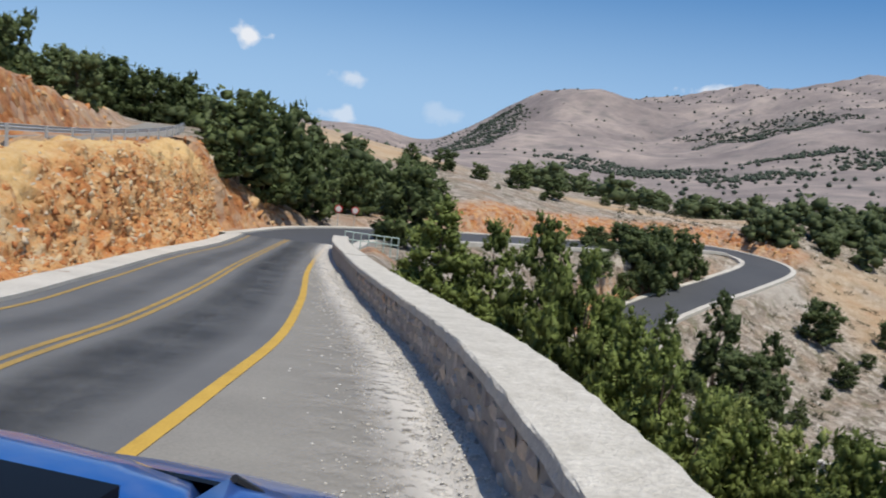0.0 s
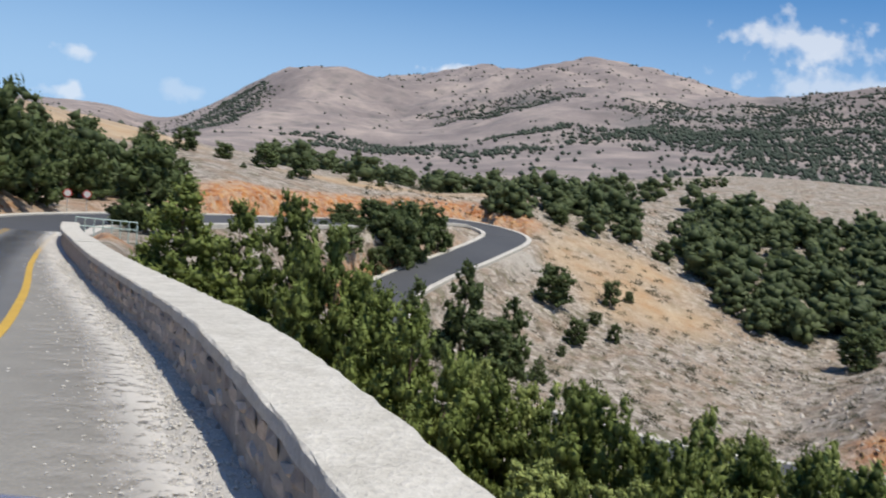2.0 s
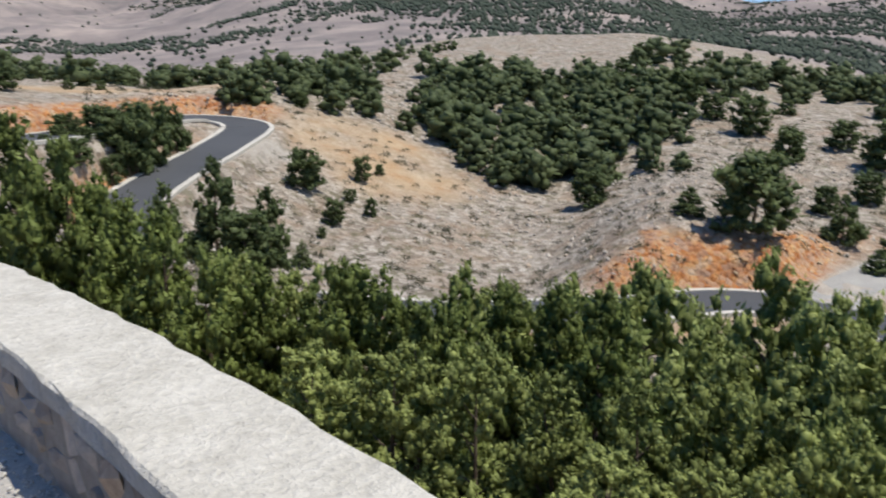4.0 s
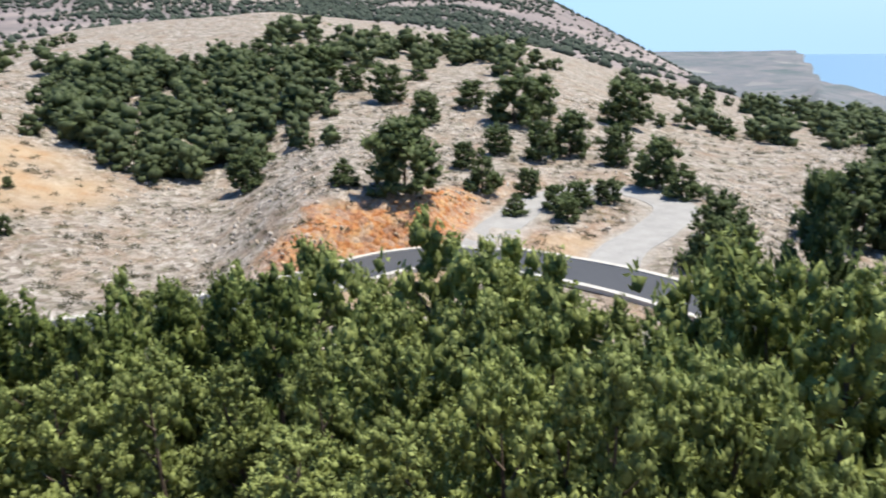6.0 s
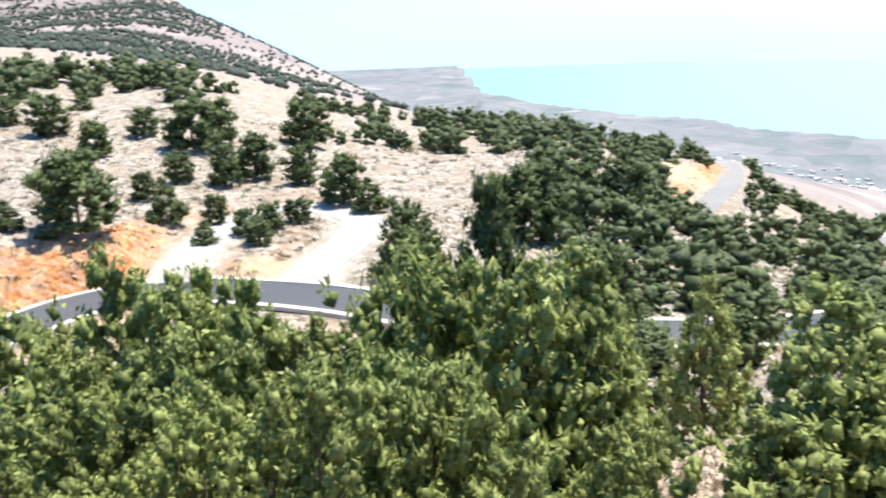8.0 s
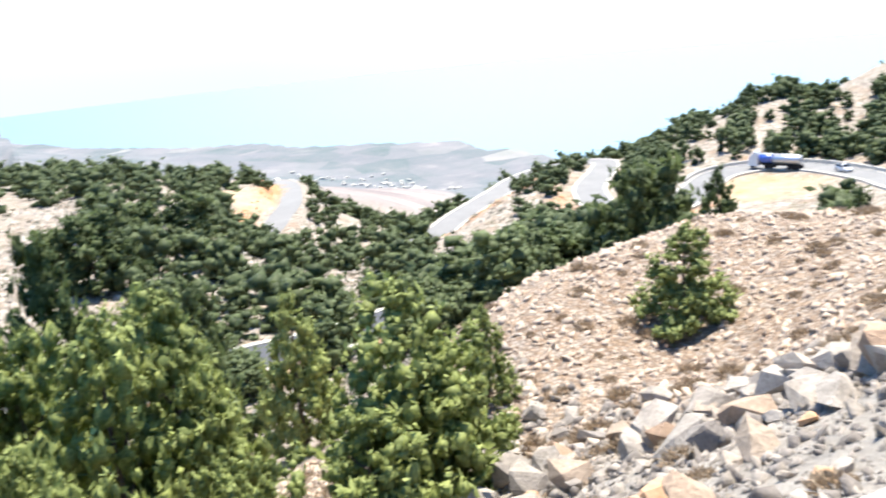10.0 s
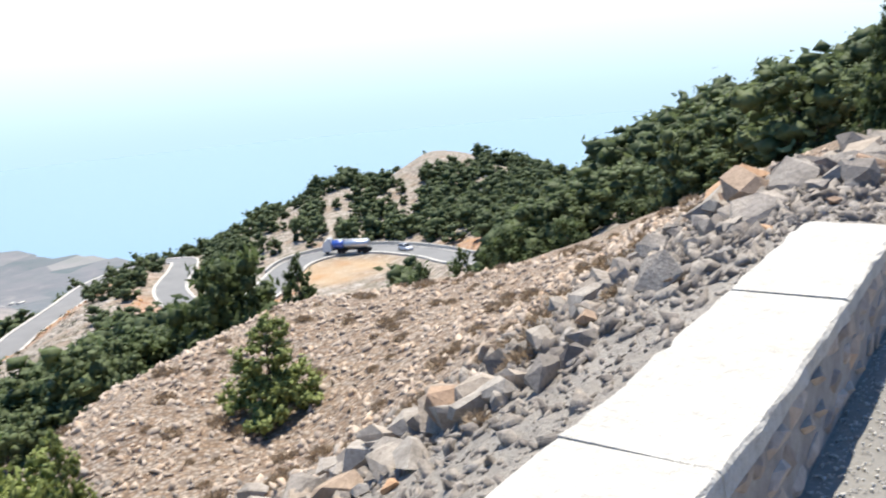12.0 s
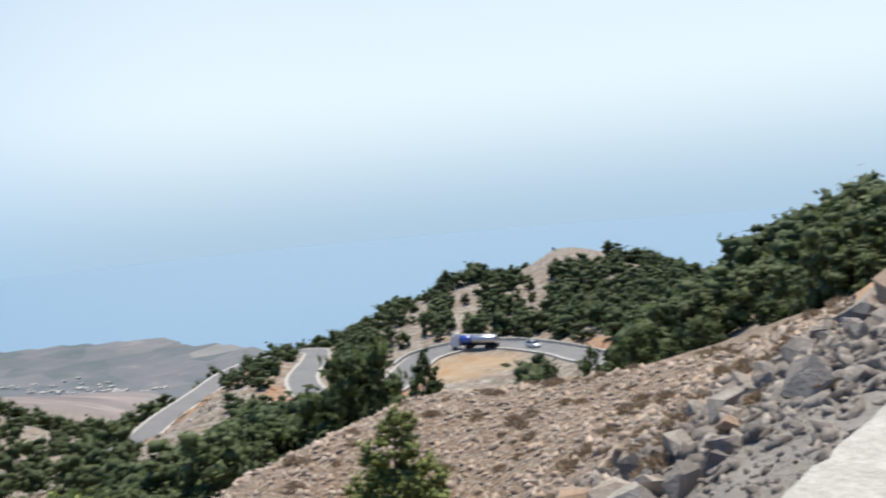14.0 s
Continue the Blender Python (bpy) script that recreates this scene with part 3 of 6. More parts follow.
def build_ground():
    angles = np.concatenate([np.arange(-172, 32, 0.45), np.arange(32, 188, 3.0)])
    radii = [0.6]
    while radii[-1] < 4900:
        radii.append(radii[-1] + max(0.35, radii[-1] * (0.012 if radii[-1] < 320 else 0.018)))
    radii = np.array(radii)
    a, r = np.meshgrid(np.radians(angles), radii)
    x, y = (-np.sin(a) * r).ravel(), (np.cos(a) * r).ravel()
    z, cut, _ = land(x, y)
    # The ground keeps behind the rock cut beside the near road.
    x = x - cut * step01(0.0, 1.0, road_at(np.clip(y, -30, 48), LEFT_X) - 1.3 - x) * (y > 2) * (y < 56) * (x < -5) * (x > -16) * 0.9
    na, nr = len(angles), len(radii)
    i = np.arange(nr - 1)[:, None] * na
    j = np.arange(na)[None]
    k = (j + 1) % na
    faces = np.stack([i + j, i + na + j, i + na + k, i + k], -1).reshape(-1, 4)
    verts = np.stack([x, y, z], -1)
    me = bpy.data.meshes.new("ground")
    me.vertices.add(len(verts))
    me.vertices.foreach_set("co", verts.ravel())
    me.loops.add(faces.size)
    me.loops.foreach_set("vertex_index", faces.ravel())
    me.polygons.add(len(faces))
    me.polygons.foreach_set("loop_start", np.arange(0, faces.size, 4))
    me.update(calc_edges=True)
    me.polygons.foreach_set("use_smooth", [True] * len(faces))
    rr = np.hypot(x, y)
    add_attribute(me, "cut", np.clip(cut, 0, 1))
    add_attribute(me, "earth", step01(60, 25, rr) * step01(0.5, 3, x) * step01(6, 0, y))
    add_attribute(me, "sand", sand_at(x, y))
    loop = nearest(ROADS[3][0], x, y)[0]
    grit = np.maximum((1 - step01(2.6, 4.2, loop + lumps(x, y, 3, 33) * 1.2)), 1 - step01(0.5, 1.0, np.hypot((x - 46) / 8, (y - 111) / 5) + lumps(x, y, 4, 34) * 0.5))
    yy = np.clip(y, -30, 48)
    tip = x - road_at(yy, WALL_X) - WALL_W
    grit = np.maximum(grit, (tip > -0.5) * step01(0.6, -0.6, tip - np.interp(y, BAND_Y, BAND_OFF) + lumps(x, y, 1.6, 35) * 1.2) * (y > -20) * (y < 1))
    add_attribute(me, "grit", grit * 0.9)
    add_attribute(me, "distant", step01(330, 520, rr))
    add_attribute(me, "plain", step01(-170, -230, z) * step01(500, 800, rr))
    groves = np.maximum.reduce([1 - step01(0.7, 1.2, np.hypot((x - cx) / rx, (y - cy) / ry)) for cx, cy, rx, ry in GROVES])
    add_attribute(me, "woods", groves * step01(350, 450, rr))
    add_attribute(me, "dotted", step01(350, 450, rr) * step01(150, 60, z - lumps(x, y, 400, 31) * 60) * (1 - 0.5 * step01(2000, 2900, rr)))
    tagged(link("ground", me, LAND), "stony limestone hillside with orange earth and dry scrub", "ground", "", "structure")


build_ground()


def build_sea():
    """A flat sea that runs out into the haze."""
    radii = np.concatenate([[1300, 1700], np.arange(2000, 4850, 300), [4850]])
    angles = np.arange(-190, -40, 1.0)
    verts = [(-math.sin(radians(t)) * r, math.cos(radians(t)) * r, -350.0) for r in radii for t in angles]
    n = len(angles)
    faces = [(i * n + j + 1, i * n + j, (i + 1) * n + j, (i + 1) * n + j + 1) for i in range(len(radii) - 1) for j in range(n - 1)]
    tagged(link("water", mesh_from("water", verts, faces), SEA), "pale blue sea fading into haze", "sea", "", "structure")


build_sea()


# ---- roads ----
def strip(name, left, right, material_, label="", category="", parent=None, skirt=0.0, kind=""):
    """A surface between two lines, with edges that go down by skirt."""
    rows = [left, right]
    if skirt:
        rows = [left - [0, 0, skirt], left, right, right - [0, 0, skirt]]
    n = len(left)
    verts = [p for row in rows for p in row]
    faces = [(k * n + i, (k + 1) * n + i, (k + 1) * n + i + 1, k * n + i + 1) for k in range(len(rows) - 1) for i in range(n - 1)]
    ob = link(name, mesh_from(name, verts, faces, False), material_, parent, label)
    return tagged(ob, "", category, "", kind)


def offset(line, d, dz=0.0):
    way = np.gradient(line[:, :2], axis=0)
    way /= np.linalg.norm(way, axis=1)[:, None]
    out = line.copy()
    out[:, 0] += way[:, 1] * d
    out[:, 1] -= way[:, 0] * d
    out[:, 2] += dz
    return out


YS = np.arange(-30, 48.01, 0.5)


def along(line, dx=0.0, dz=0.0):
    return np.stack([road_at(YS, line) + dx, YS, road_at(YS, ROAD_Z) + dz], -1)


strip("road", along(LEFT_X, -0.35), along(EDGE_X, 0.075), ASPHALT, "worn grey asphalt road with darker wheel tracks", "road", None, 0.4, "structure")
strip("pavement", along(EDGE_X, 0.075, -0.004), along(WALL_X, 0.05, -0.03), SHOULDER, "dusty grey road shoulder beside the parapet", "shoulder", None, 0.4, "structure")


def painted(name, line, dx, width, mat, label):
    tagged(strip(name, along(line, dx - width / 2, 0.006), along(line, dx + width / 2, 0.006), mat, label, "road marking"), kind="structure")


painted("trim_edge_line", EDGE_X, 0, 0.16, YELLOW, "solid yellow edge line painted on the asphalt")
painted("trim_centre_line", MID_X, -0.09, 0.1, WORN_YELLOW, "double yellow centre line painted on the asphalt")
painted("trim_centre_line", MID_X, 0.09, 0.1, WORN_YELLOW, "double yellow centre line painted on the asphalt")
painted("trim_left_line", LEFT_X, 0.0, 0.1, WORN_YELLOW, "thin yellow edge line beside the gutter")


def ragged(name, line, offs, covers, seed, mat, label, dz):
    """A thin spread of dust, dirt or gravel that fades towards its edges: offsets across the road and the cover at each."""
    rows = [along(line, o, dz) for o in offs]
    for k, row in enumerate(rows[:-1]):
        row[:, 0] += lumps(YS, YS * 0 + seed, 1.3, seed + k, 4) * 0.12
    n = len(YS)
    faces = [(k * n + i, (k + 1) * n + i, (k + 1) * n + i + 1, k * n + i + 1) for k in range(len(rows) - 1) for i in range(n - 1)]
    me = mesh_from(name, [p for r in rows for p in r], faces, False)
    add_attribute(me, "cover", np.repeat(covers, n) * (np.tile(step01(-1.5, 3, YS), len(rows)) if line is WALL_X else 1))
    tagged(link(name, me, mat), label, "dirt", "", "structure")


def stain_material(name, colour, low, high, strength, grain=1.4):
    """A dirty film that lets the road show through where it is thin."""
    m = material(name, colour, 0.95)
    film = ramp(m, noise_of(m, grain, 9, 0.75), [(low, (0, 0, 0)), (high, (strength,) * 3)])
    wire(m, mix(m, 1.0, film, attribute(m, "cover"), "MULTIPLY"), shader(m).inputs["Alpha"])
    return m


ragged("trim_gravel", WALL_X, (-0.95, -0.55, -0.2, 0.03), (0.0, 0.8, 1.0, 1.0), 91, stain_material("gravel_film", (0.60, 0.57, 0.52), 0.40, 0.5, 0.95, 5.0), "pale gravel film along the foot of the parapet", 0.009)
ragged("trim_gravel", WALL_X, (-1.9, -1.2, -0.6, 0.0), (0.0, 0.55, 0.8, 0.5), 93, stain_material("dust_film", (0.45, 0.425, 0.385), 0.46, 0.64, 0.6, 2.0), "thin pale dust on the shoulder", 0.005)
TRACK_FILM = stain_material("tyre_film", (0.045, 0.05, 0.06), 0.22, 0.6, 0.6, 0.7)
ragged("trim_tyre_track", EDGE_X, (-1.9, -1.3, -0.9, -0.4), (0.0, 1.0, 0.9, 0.0), 95, TRACK_FILM, "dark tyre track on the asphalt", 0.005)
ragged("trim_tyre_track", MID_X, (0.25, 0.6, 0.8, 1.1), (0.0, 0.6, 0.6, 0.0), 97, TRACK_FILM, "dark tyre track on the asphalt", 0.005)
ragged("trim_tyre_track", LEFT_X, (0.45, 0.8, 1.1, 1.5), (0.0, 0.5, 0.5, 0.0), 98, TRACK_FILM, "dark tyre track on the asphalt", 0.005)


def kerb_along(name, left, right, top, label):
    return strip(name, left + [0, 0, top], right + [0, 0, top], CONCRETE, label, "kerb", None, top + 0.3, "structure")


kerb_along("trim_kerb", along(LEFT_X, -1.15), along(LEFT_X, -0.35), 0.07, "pale concrete gutter along the rock cut")


def lower_road(name, line, half, mat, label, kerbs=True):
    base = line if kerbs else line - [0, 0, 0.24]
    strip(name, offset(base, -half), offset(base, half), mat, label, "road", None, 0.5, "structure")
    if kerbs:
        for s in (-1, 1):
            a, b = offset(line, s * half), offset(line, s * (half + 0.7))
            kerb_along("trim_kerb", *((b, a) if s < 0 else (a, b)), 0.1, "pale concrete kerb along the lower road")


lower_road("road_lower", ROADS[0][0], 3.1, FRESH_ASPHALT, "dark asphalt road winding down the hillside")
lower_road("road_shore", ROADS[1][0], 3.0, PALE_ASPHALT, "pale sunlit road descending to the coast")
lower_road("road_valley", ROADS[2][0], 3.0, PALE_ASPHALT, "pale sunlit road dropping into the valley", False)
lower_road("road_hairpin", ROADS[5][0], 3.2, PALE_ASPHALT, "pale sunlit hairpin bend with a concrete edge wall")
lower_road("track", ROADS[3][0], 2.6, TRACK_GRAVEL, "pale gravel track looping off the road", False)
lower_road("road_upper", ROADS[4][0], 1.8, SHOULDER, "upper road along the top of the rock cut", False)


# ---- the parapet wall ----


def hull_stone(seed, size, n=15, rough=0.35):
    """An angular broken stone: the hull of a few points round an ellipsoid of the given half sizes."""
    rng = random.Random(seed)
    bm = bmesh.new()
    for _ in range(n):
        v = Vector((rng.gauss(0, 1), rng.gauss(0, 1), rng.gauss(0, 1))).normalized() * rng.uniform(1 - rough, 1 + rough * 0.4)
        bm.verts.new((v.x * size[0], v.y * size[1], v.z * size[2]))
    made = bmesh.ops.convex_hull(bm, input=bm.verts[:])
    spare = [e for e in made["geom_interior"] + made["geom_unused"] if isinstance(e, bmesh.types.BMVert)]
    bmesh.ops.delete(bm, geom=list(set(spare)), context="VERTS")
    me = bpy.data.meshes.new("stone")
    bm.to_mesh(me)
    bm.free()
    return me


def parapet_line(y):
    """Where the road face of the parapet stands; past its broken gap it bends in over the shoulder."""
    return np.where(np.asarray(y) > -11.5, road_at(np.maximum(y, -11.5), WALL_X), 2.3 + 0.27 * (np.asarray(y) + 12))


def build_parapet(start, end, lift=0.0):
    """A stretch of the parapet: masonry, coping slabs and the stones that stand out of its road face."""
    ys = np.linspace(start, end, int((end - start) * 2) + 1)
    n = len(ys)
    line = np.stack([parapet_line(ys), ys, road_at(ys, ROAD_Z) + lift], -1)
    wall = bpy.data.objects.new("parapet_wall", None)
    scene.collection.objects.link(wall)
    tagged(wall, "low stone parapet with a broad pale concrete coping", "wall")
    prof = [(0.03, -1.0), (0.045, WALL_H - 0.12), (WALL_W - 0.05, WALL_H - 0.12), (WALL_W - 0.05, -2.2)]
    verts = [p for dx, dz in prof for p in offset(line, dx, dz)]
    faces = [(k * n + i, k * n + i + 1, (k + 1) * n + i + 1, (k + 1) * n + i) for k in range(3) for i in range(n - 1)]
    faces += [(0, n, 2 * n, 3 * n), (n - 1, 4 * n - 1, 3 * n - 1, 2 * n - 1)]
    link("masonry", mesh_from("masonry", verts, faces, False), STONE, wall, "mortared rubble masonry face")
    rng = random.Random(3)
    y = start
    while y < end - 1:
        length = rng.uniform(2.0, 2.5) if y < -2 else 8.0 if y < 3 else 7.0
        top = end if y + length > end - 1.2 else y + length
        k9 = 9 + int((top - y) * 3)
        s = np.linspace(y + 0.008, top - 0.008, k9)
        seg = np.stack([parapet_line(s), s, road_at(s, ROAD_Z) + lift + rng.uniform(-0.012, 0.012)], -1)
        prof = [(0.0, WALL_H - 0.13), (0.0, WALL_H - 0.02), (0.02, WALL_H), (WALL_W - 0.025, WALL_H), (WALL_W, WALL_H - 0.03), (WALL_W, WALL_H - 0.13)]
        m = len(prof)
        verts = []
        for j, (dx, dz) in enumerate(prof):
            row = offset(seg, dx, dz)
            row[:, 0] += [rng.uniform(-0.011, 0.011) * (1 if j in (0, 1, 2) else 2.6) for _ in range(k9)]
            row[:, 2] += [rng.uniform(-0.006, 0.006) for _ in range(k9)]
            verts += list(row)
        faces = [(k * k9 + i, k * k9 + i + 1, ((k + 1) % m) * k9 + i + 1, ((k + 1) % m) * k9 + i) for k in range(m) for i in range(k9 - 1)]
        faces += [tuple(k * k9 for k in range(m)), tuple(k * k9 + k9 - 1 for k in reversed(range(m)))]
        link("coping_slab", mesh_from("coping_slab", verts, faces, False), COPING, wall)
        y = top
    shapes = [hull_stone(300 + k, (0.06, rng.uniform(0.11, 0.2), rng.uniform(0.07, 0.13)), 16, 0.2) for k in range(9)]
    for me in shapes:
        me.materials.append(WALL_STONE)
    y, made = start + 0.2, 0
    while y < min(22, end - 0.3) and made < 280:
        for row in range(3):
            yy = y + rng.uniform(-0.1, 0.1) + row * 0.13
            ob = new("stone", shapes[rng.randrange(9)])
            ob.parent = wall
            ob.matrix_basis = pose(float(parapet_line(yy)) + 0.055, yy, road_at(yy, ROAD_Z) + lift + 0.08 + row * 0.215 + rng.uniform(-0.03, 0.03), rng.uniform(-12, 12), 0, 9)
            made += 1
        y += rng.uniform(0.3, 0.4)


STONE = mottled("parapet_mortar", (0.22, 0.19, 0.165), (0.42, 0.385, 0.34), 2.2, 0.95, 0.7, 0.03, 9)
WALL_STONE = mottled("parapet_stone", (0.32, 0.255, 0.205), (0.55, 0.485, 0.41), 1.6, 0.95, 0.6, 0.02, 14)
COPING = mottled("coping_concrete", (0.42, 0.39, 0.33), (0.65, 0.615, 0.545), 3.2, 0.92, 1.0, 0.035, 17)
build_parapet(-8.3, 44.0)
build_parapet(-23.0, -11.8, -0.2)


def build_low_wall():
    """The broken end of the parapet: rough stones without a coping."""
    top = bpy.data.objects.new("broken_wall", None)
    scene.collection.objects.link(top)
    tagged(top, "low broken rubble wall beyond the end of the parapet", "wall")
    rng = random.Random(8)
    mats = [(0.12, 0.16, 0.10), (0.16, 0.12, 0.10), (0.09, 0.12, 0.07)]
    shapes = [hull_stone(400 + k, mats[k % 3], 16, 0.25) for k in range(6)]
    for me in shapes:
        me.materials.append(WALL_STONE)
    for k in range(230):
        u = rng.random()
        y = -8.5 - u * 3.4
        high = 0.2 + 0.3 * abs(u - 0.45)
        z = rng.random() * high
        ob = new("stone", shapes[k % 6])
        ob.parent = top
        ob.matrix_basis = pose(2.72 - 0.36 * u + rng.uniform(0.05, 0.7), y, road_at(y, ROAD_Z) - 0.02 + z, rng.uniform(0, 40), rng.uniform(0, 40), rng.uniform(0, 360))


build_low_wall()


# ---- trees ----
# Single trees: x, y, height, width.
EDGE_PINES = [
    (0.5, 33, 5.4, 4.1), (4.3, 30.7, 8.6, 3.4), (2.8, 35.9, 6.6, 3.5), (5.1, 26.5, 7.6, 2.8), (5.9, 23.3, 6.2, 2.4), (6.3, 21.1, 5.8, 1.7),
    (6.5, 29.3, 6.8, 2.4), (6.6, 18.9, 4.7, 1.7), (7.8, 18.5, 4.8, 1.7), (8.5, 22.5, 5, 1.6), (8.5, 15.9, 5.1, 2), (8.7, 14.7, 4.9, 1.3),
    (8.8, 18, 4.5, 1.3), (10, 13.8, 5, 1.7), (11.5, 14, 5.6, 1.4), (8.9, 13.4, 4.3, 1.3), (11.7, 12.4, 5.7, 1.8), (11.7, 11.1, 5.9, 1.3)]
SLOPE_PINES = [
    (20.8, 58.4, 7.3, 3.2), (23.4, 55.3, 5.9, 2.7), (21.2, 54, 3.1, 3.4), (19.1, 65.3, 6.5, 3.6), (48.1, 102.1, 4.4, 4.4),
    (58.4, 105.4, 3, 2.2), (47.8, 93.3, 2.7, 2.2), (54.1, 95.3, 2.1, 1.4), (37.9, 81.2, 2.7, 2.1), (44.4, 89.7, 1, 1), (53.9, 100.3, 1.4, 1.6),
    (62.7, 107.9, 1.3, 1.3), (61.4, 131.2, 2.2, 1.7)]
BEND_PINES = [
    (20.9, 110, 2.3, 4.4), (24.9, 111.3, 3, 4.5), (29.7, 112.1, 3.2, 4.5), (34.1, 115.1, 4.1, 3.9), (25.8, 104.9, 4.5, 4.2),
    (23.9, 101.2, 3, 2), (22, 103.7, 1.2, 4.2), (19.6, 106.2, 1.3, 4.2), (22, 107.8, 2.2, 4.3), (25.9, 109, 3, 4.4), (30.2, 107.9, 6.8, 4.4),
    (27.5, 104.4, 5.9, 4.2), (35, 112.7, 6, 3.1), (16.3, 102.7, 0.7, 4.1), (16.7, 98.6, 0.8, 3.3), (18, 96.3, 0.8, 2.9),
    (15.5, 106.9, 1.1, 3.5), (19.9, 98, 2.5, 2.9)]
ROADSIDE_PINES = [
    (-23.5, 84.5, 2.2, 6.3), (-14.1, 62.2, 5.5, 5.4), (-12.4, 68.4, 6.7, 5), (-10.2, 73.6, 5, 3.9), (-14.5, 59.8, 1.8, 4.4),
    (-13, 66, 3.9, 4.8), (-9.6, 84.5, 6.2, 3.1), (-7.2, 84.7, 4.5, 3.3), (-4, 89.9, 2.9, 3.5), (-1.9, 92, 4.8, 4.2), (0.6, 94, 3.5, 3.7),
    (-1.6, 63.5, 5.1, 4.6)]
CREST_PINES = [
    (-25.8, 51.9, 4.3, 3), (-27.1, 57.9, 2.6, 2.9), (-29.5, 67.8, 3.5, 3.4), (-32.8, 81.4, 4.8, 4), (-31.5, 85.1, 4.6, 4.1),
    (-29.1, 86.3, 4.5, 4.2), (-26.7, 87.3, 4.9, 4.2), (-25.1, 87.8, 4.8, 3.6), (-28.8, 64.4, 1.7, 3.2), (-27.4, 86.5, 2.4, 3.6)]
PLATEAU_PINES = [
    (-16.6, 98.6, 4.6, 3.3), (-15.5, 108.9, 4.0, 3.6), (-11.5, 119.4, 3.6, 3.9), (-4.2, 139.9, 3.7, 4.6), (1.4, 150, 3.2, 4.9),
    (7.5, 149.8, 2.4, 5.9), (13.3, 139.4, 3.2, 6.4), (18.9, 138.7, 2.9, 6.4), (9.4, 129.7, 0.8, 5.1), (29.1, 147.2, 1.4, 4.9),
    (33.8, 146.2, 1.3, 2.4), (16.2, 129, 0.9, 5.9)]
NEAR_PINES = [
    (5.8, 26.3, 6.7, 2.6), (6, 23.2, 5.3, 2.4), (10.6, 19.3, 5.6, 2.2), (12, 16.1, 5.5, 1.8), (12.3, 14.6, 5.8, 1.9), (12.3, 13.3, 5.7, 1.4),
    (18.2, 15.9, 7.5, 1.1), (21.9, 14.4, 8.3, 1.9), (21.1, 11.8, 8.2, 1.9), (23.2, 12.2, 8.3, 1.4), (9.9, 15.1, 4.4, 1.6),
    (13.6, 13.5, 5.9, 1.5), (16.3, 11.9, 6.3, 1.8), (20.2, 9.3, 7.8, 1.4), (7.6, 19.6, 4.8, 2.1), (8.8, 19.1, 4.7, 1.8)]
BELOW_PINES = [
    (5.8, 11.7, 2.6, 1.9), (6.7, 10.6, 2.9, 1.8), (7.5, 9.5, 3.1, 1.7), (8, 8.4, 3.2, 1.8), (8.5, 7.2, 3.6, 1.7), (10, 7, 4.4, 1.9),
    (10.6, 6, 5, 1.9), (11.1, 5.1, 5.5, 1.9), (6.8, 6.1, 2, 1.5), (7.6, 5.1, 2.7, 1.5),
    (8.6, 4.4, 3.8, 1.6), (8.5, 3.5, 4, 1.5)]
TALL_PINE = [
    (21.1, 3.1, 8.8, 1.9), (46.2, 0.6, 9.6, 2.6)]
BANK_PINES = [
    (17.3, 1.7, 6.9, 1.8), (18.4, 0.5, 6.9, 1.9), (19.8, 4.6, 7.7, 1.4), (19, 3.5, 7, 1.4), (10, 2.4, 4.6, 1.6),
    (10.2, 1.6, 4.4, 1.6), (10.6, 3.9, 4.5, 1.6), (10.1, 4.9, 4.1, 1.6), (8.9, 0.8, 3.3, 1.2)]
FLANK_PINES = [
    (14.5, -3.6, 4.9, 3.2), (15.1, -4.5, 3.4, 2.2), (13.4, -2.6, 3.0, 2.2), (18.5, -6.5, 2.5, 1.1), (12.4, -0.5, 3.5, 0.9),
    (10.1, 2.1, 4.6, 1.1), (9.5, 2.5, 4.5, 1.2), (8.7, 3, 4.4, 1.2), (38.3, -3.8, 7.9, 2.7)]
FAR_BANK_PINES = [
     (52.6, -30.2, 7.4, 5.2), (57.4, -29.8, 4.2, 3.4),
    (60.8, -27.2, 3.5, 3.4), (71.9, -23.3, 4.1, 3.9)]
LOW_PINES = [
    (15.5, 5, 5.6, 1.6), (14.8, 4, 5.1, 1.5), (20.9, 7.7, 6.7, 1.7), (22.2, 9.9, 6.6, 1.7), (18.8, 4.6, 6.2, 1.6), (21.4, 11.4, 7.1, 1.7),
    (12.3, 7.1, 4.8, 1.6), (20.4, 0.3, 6.3, 1.8), (22.3, 1.3, 7.1, 1.7), (15.3, 11.6, 6, 1.7)]
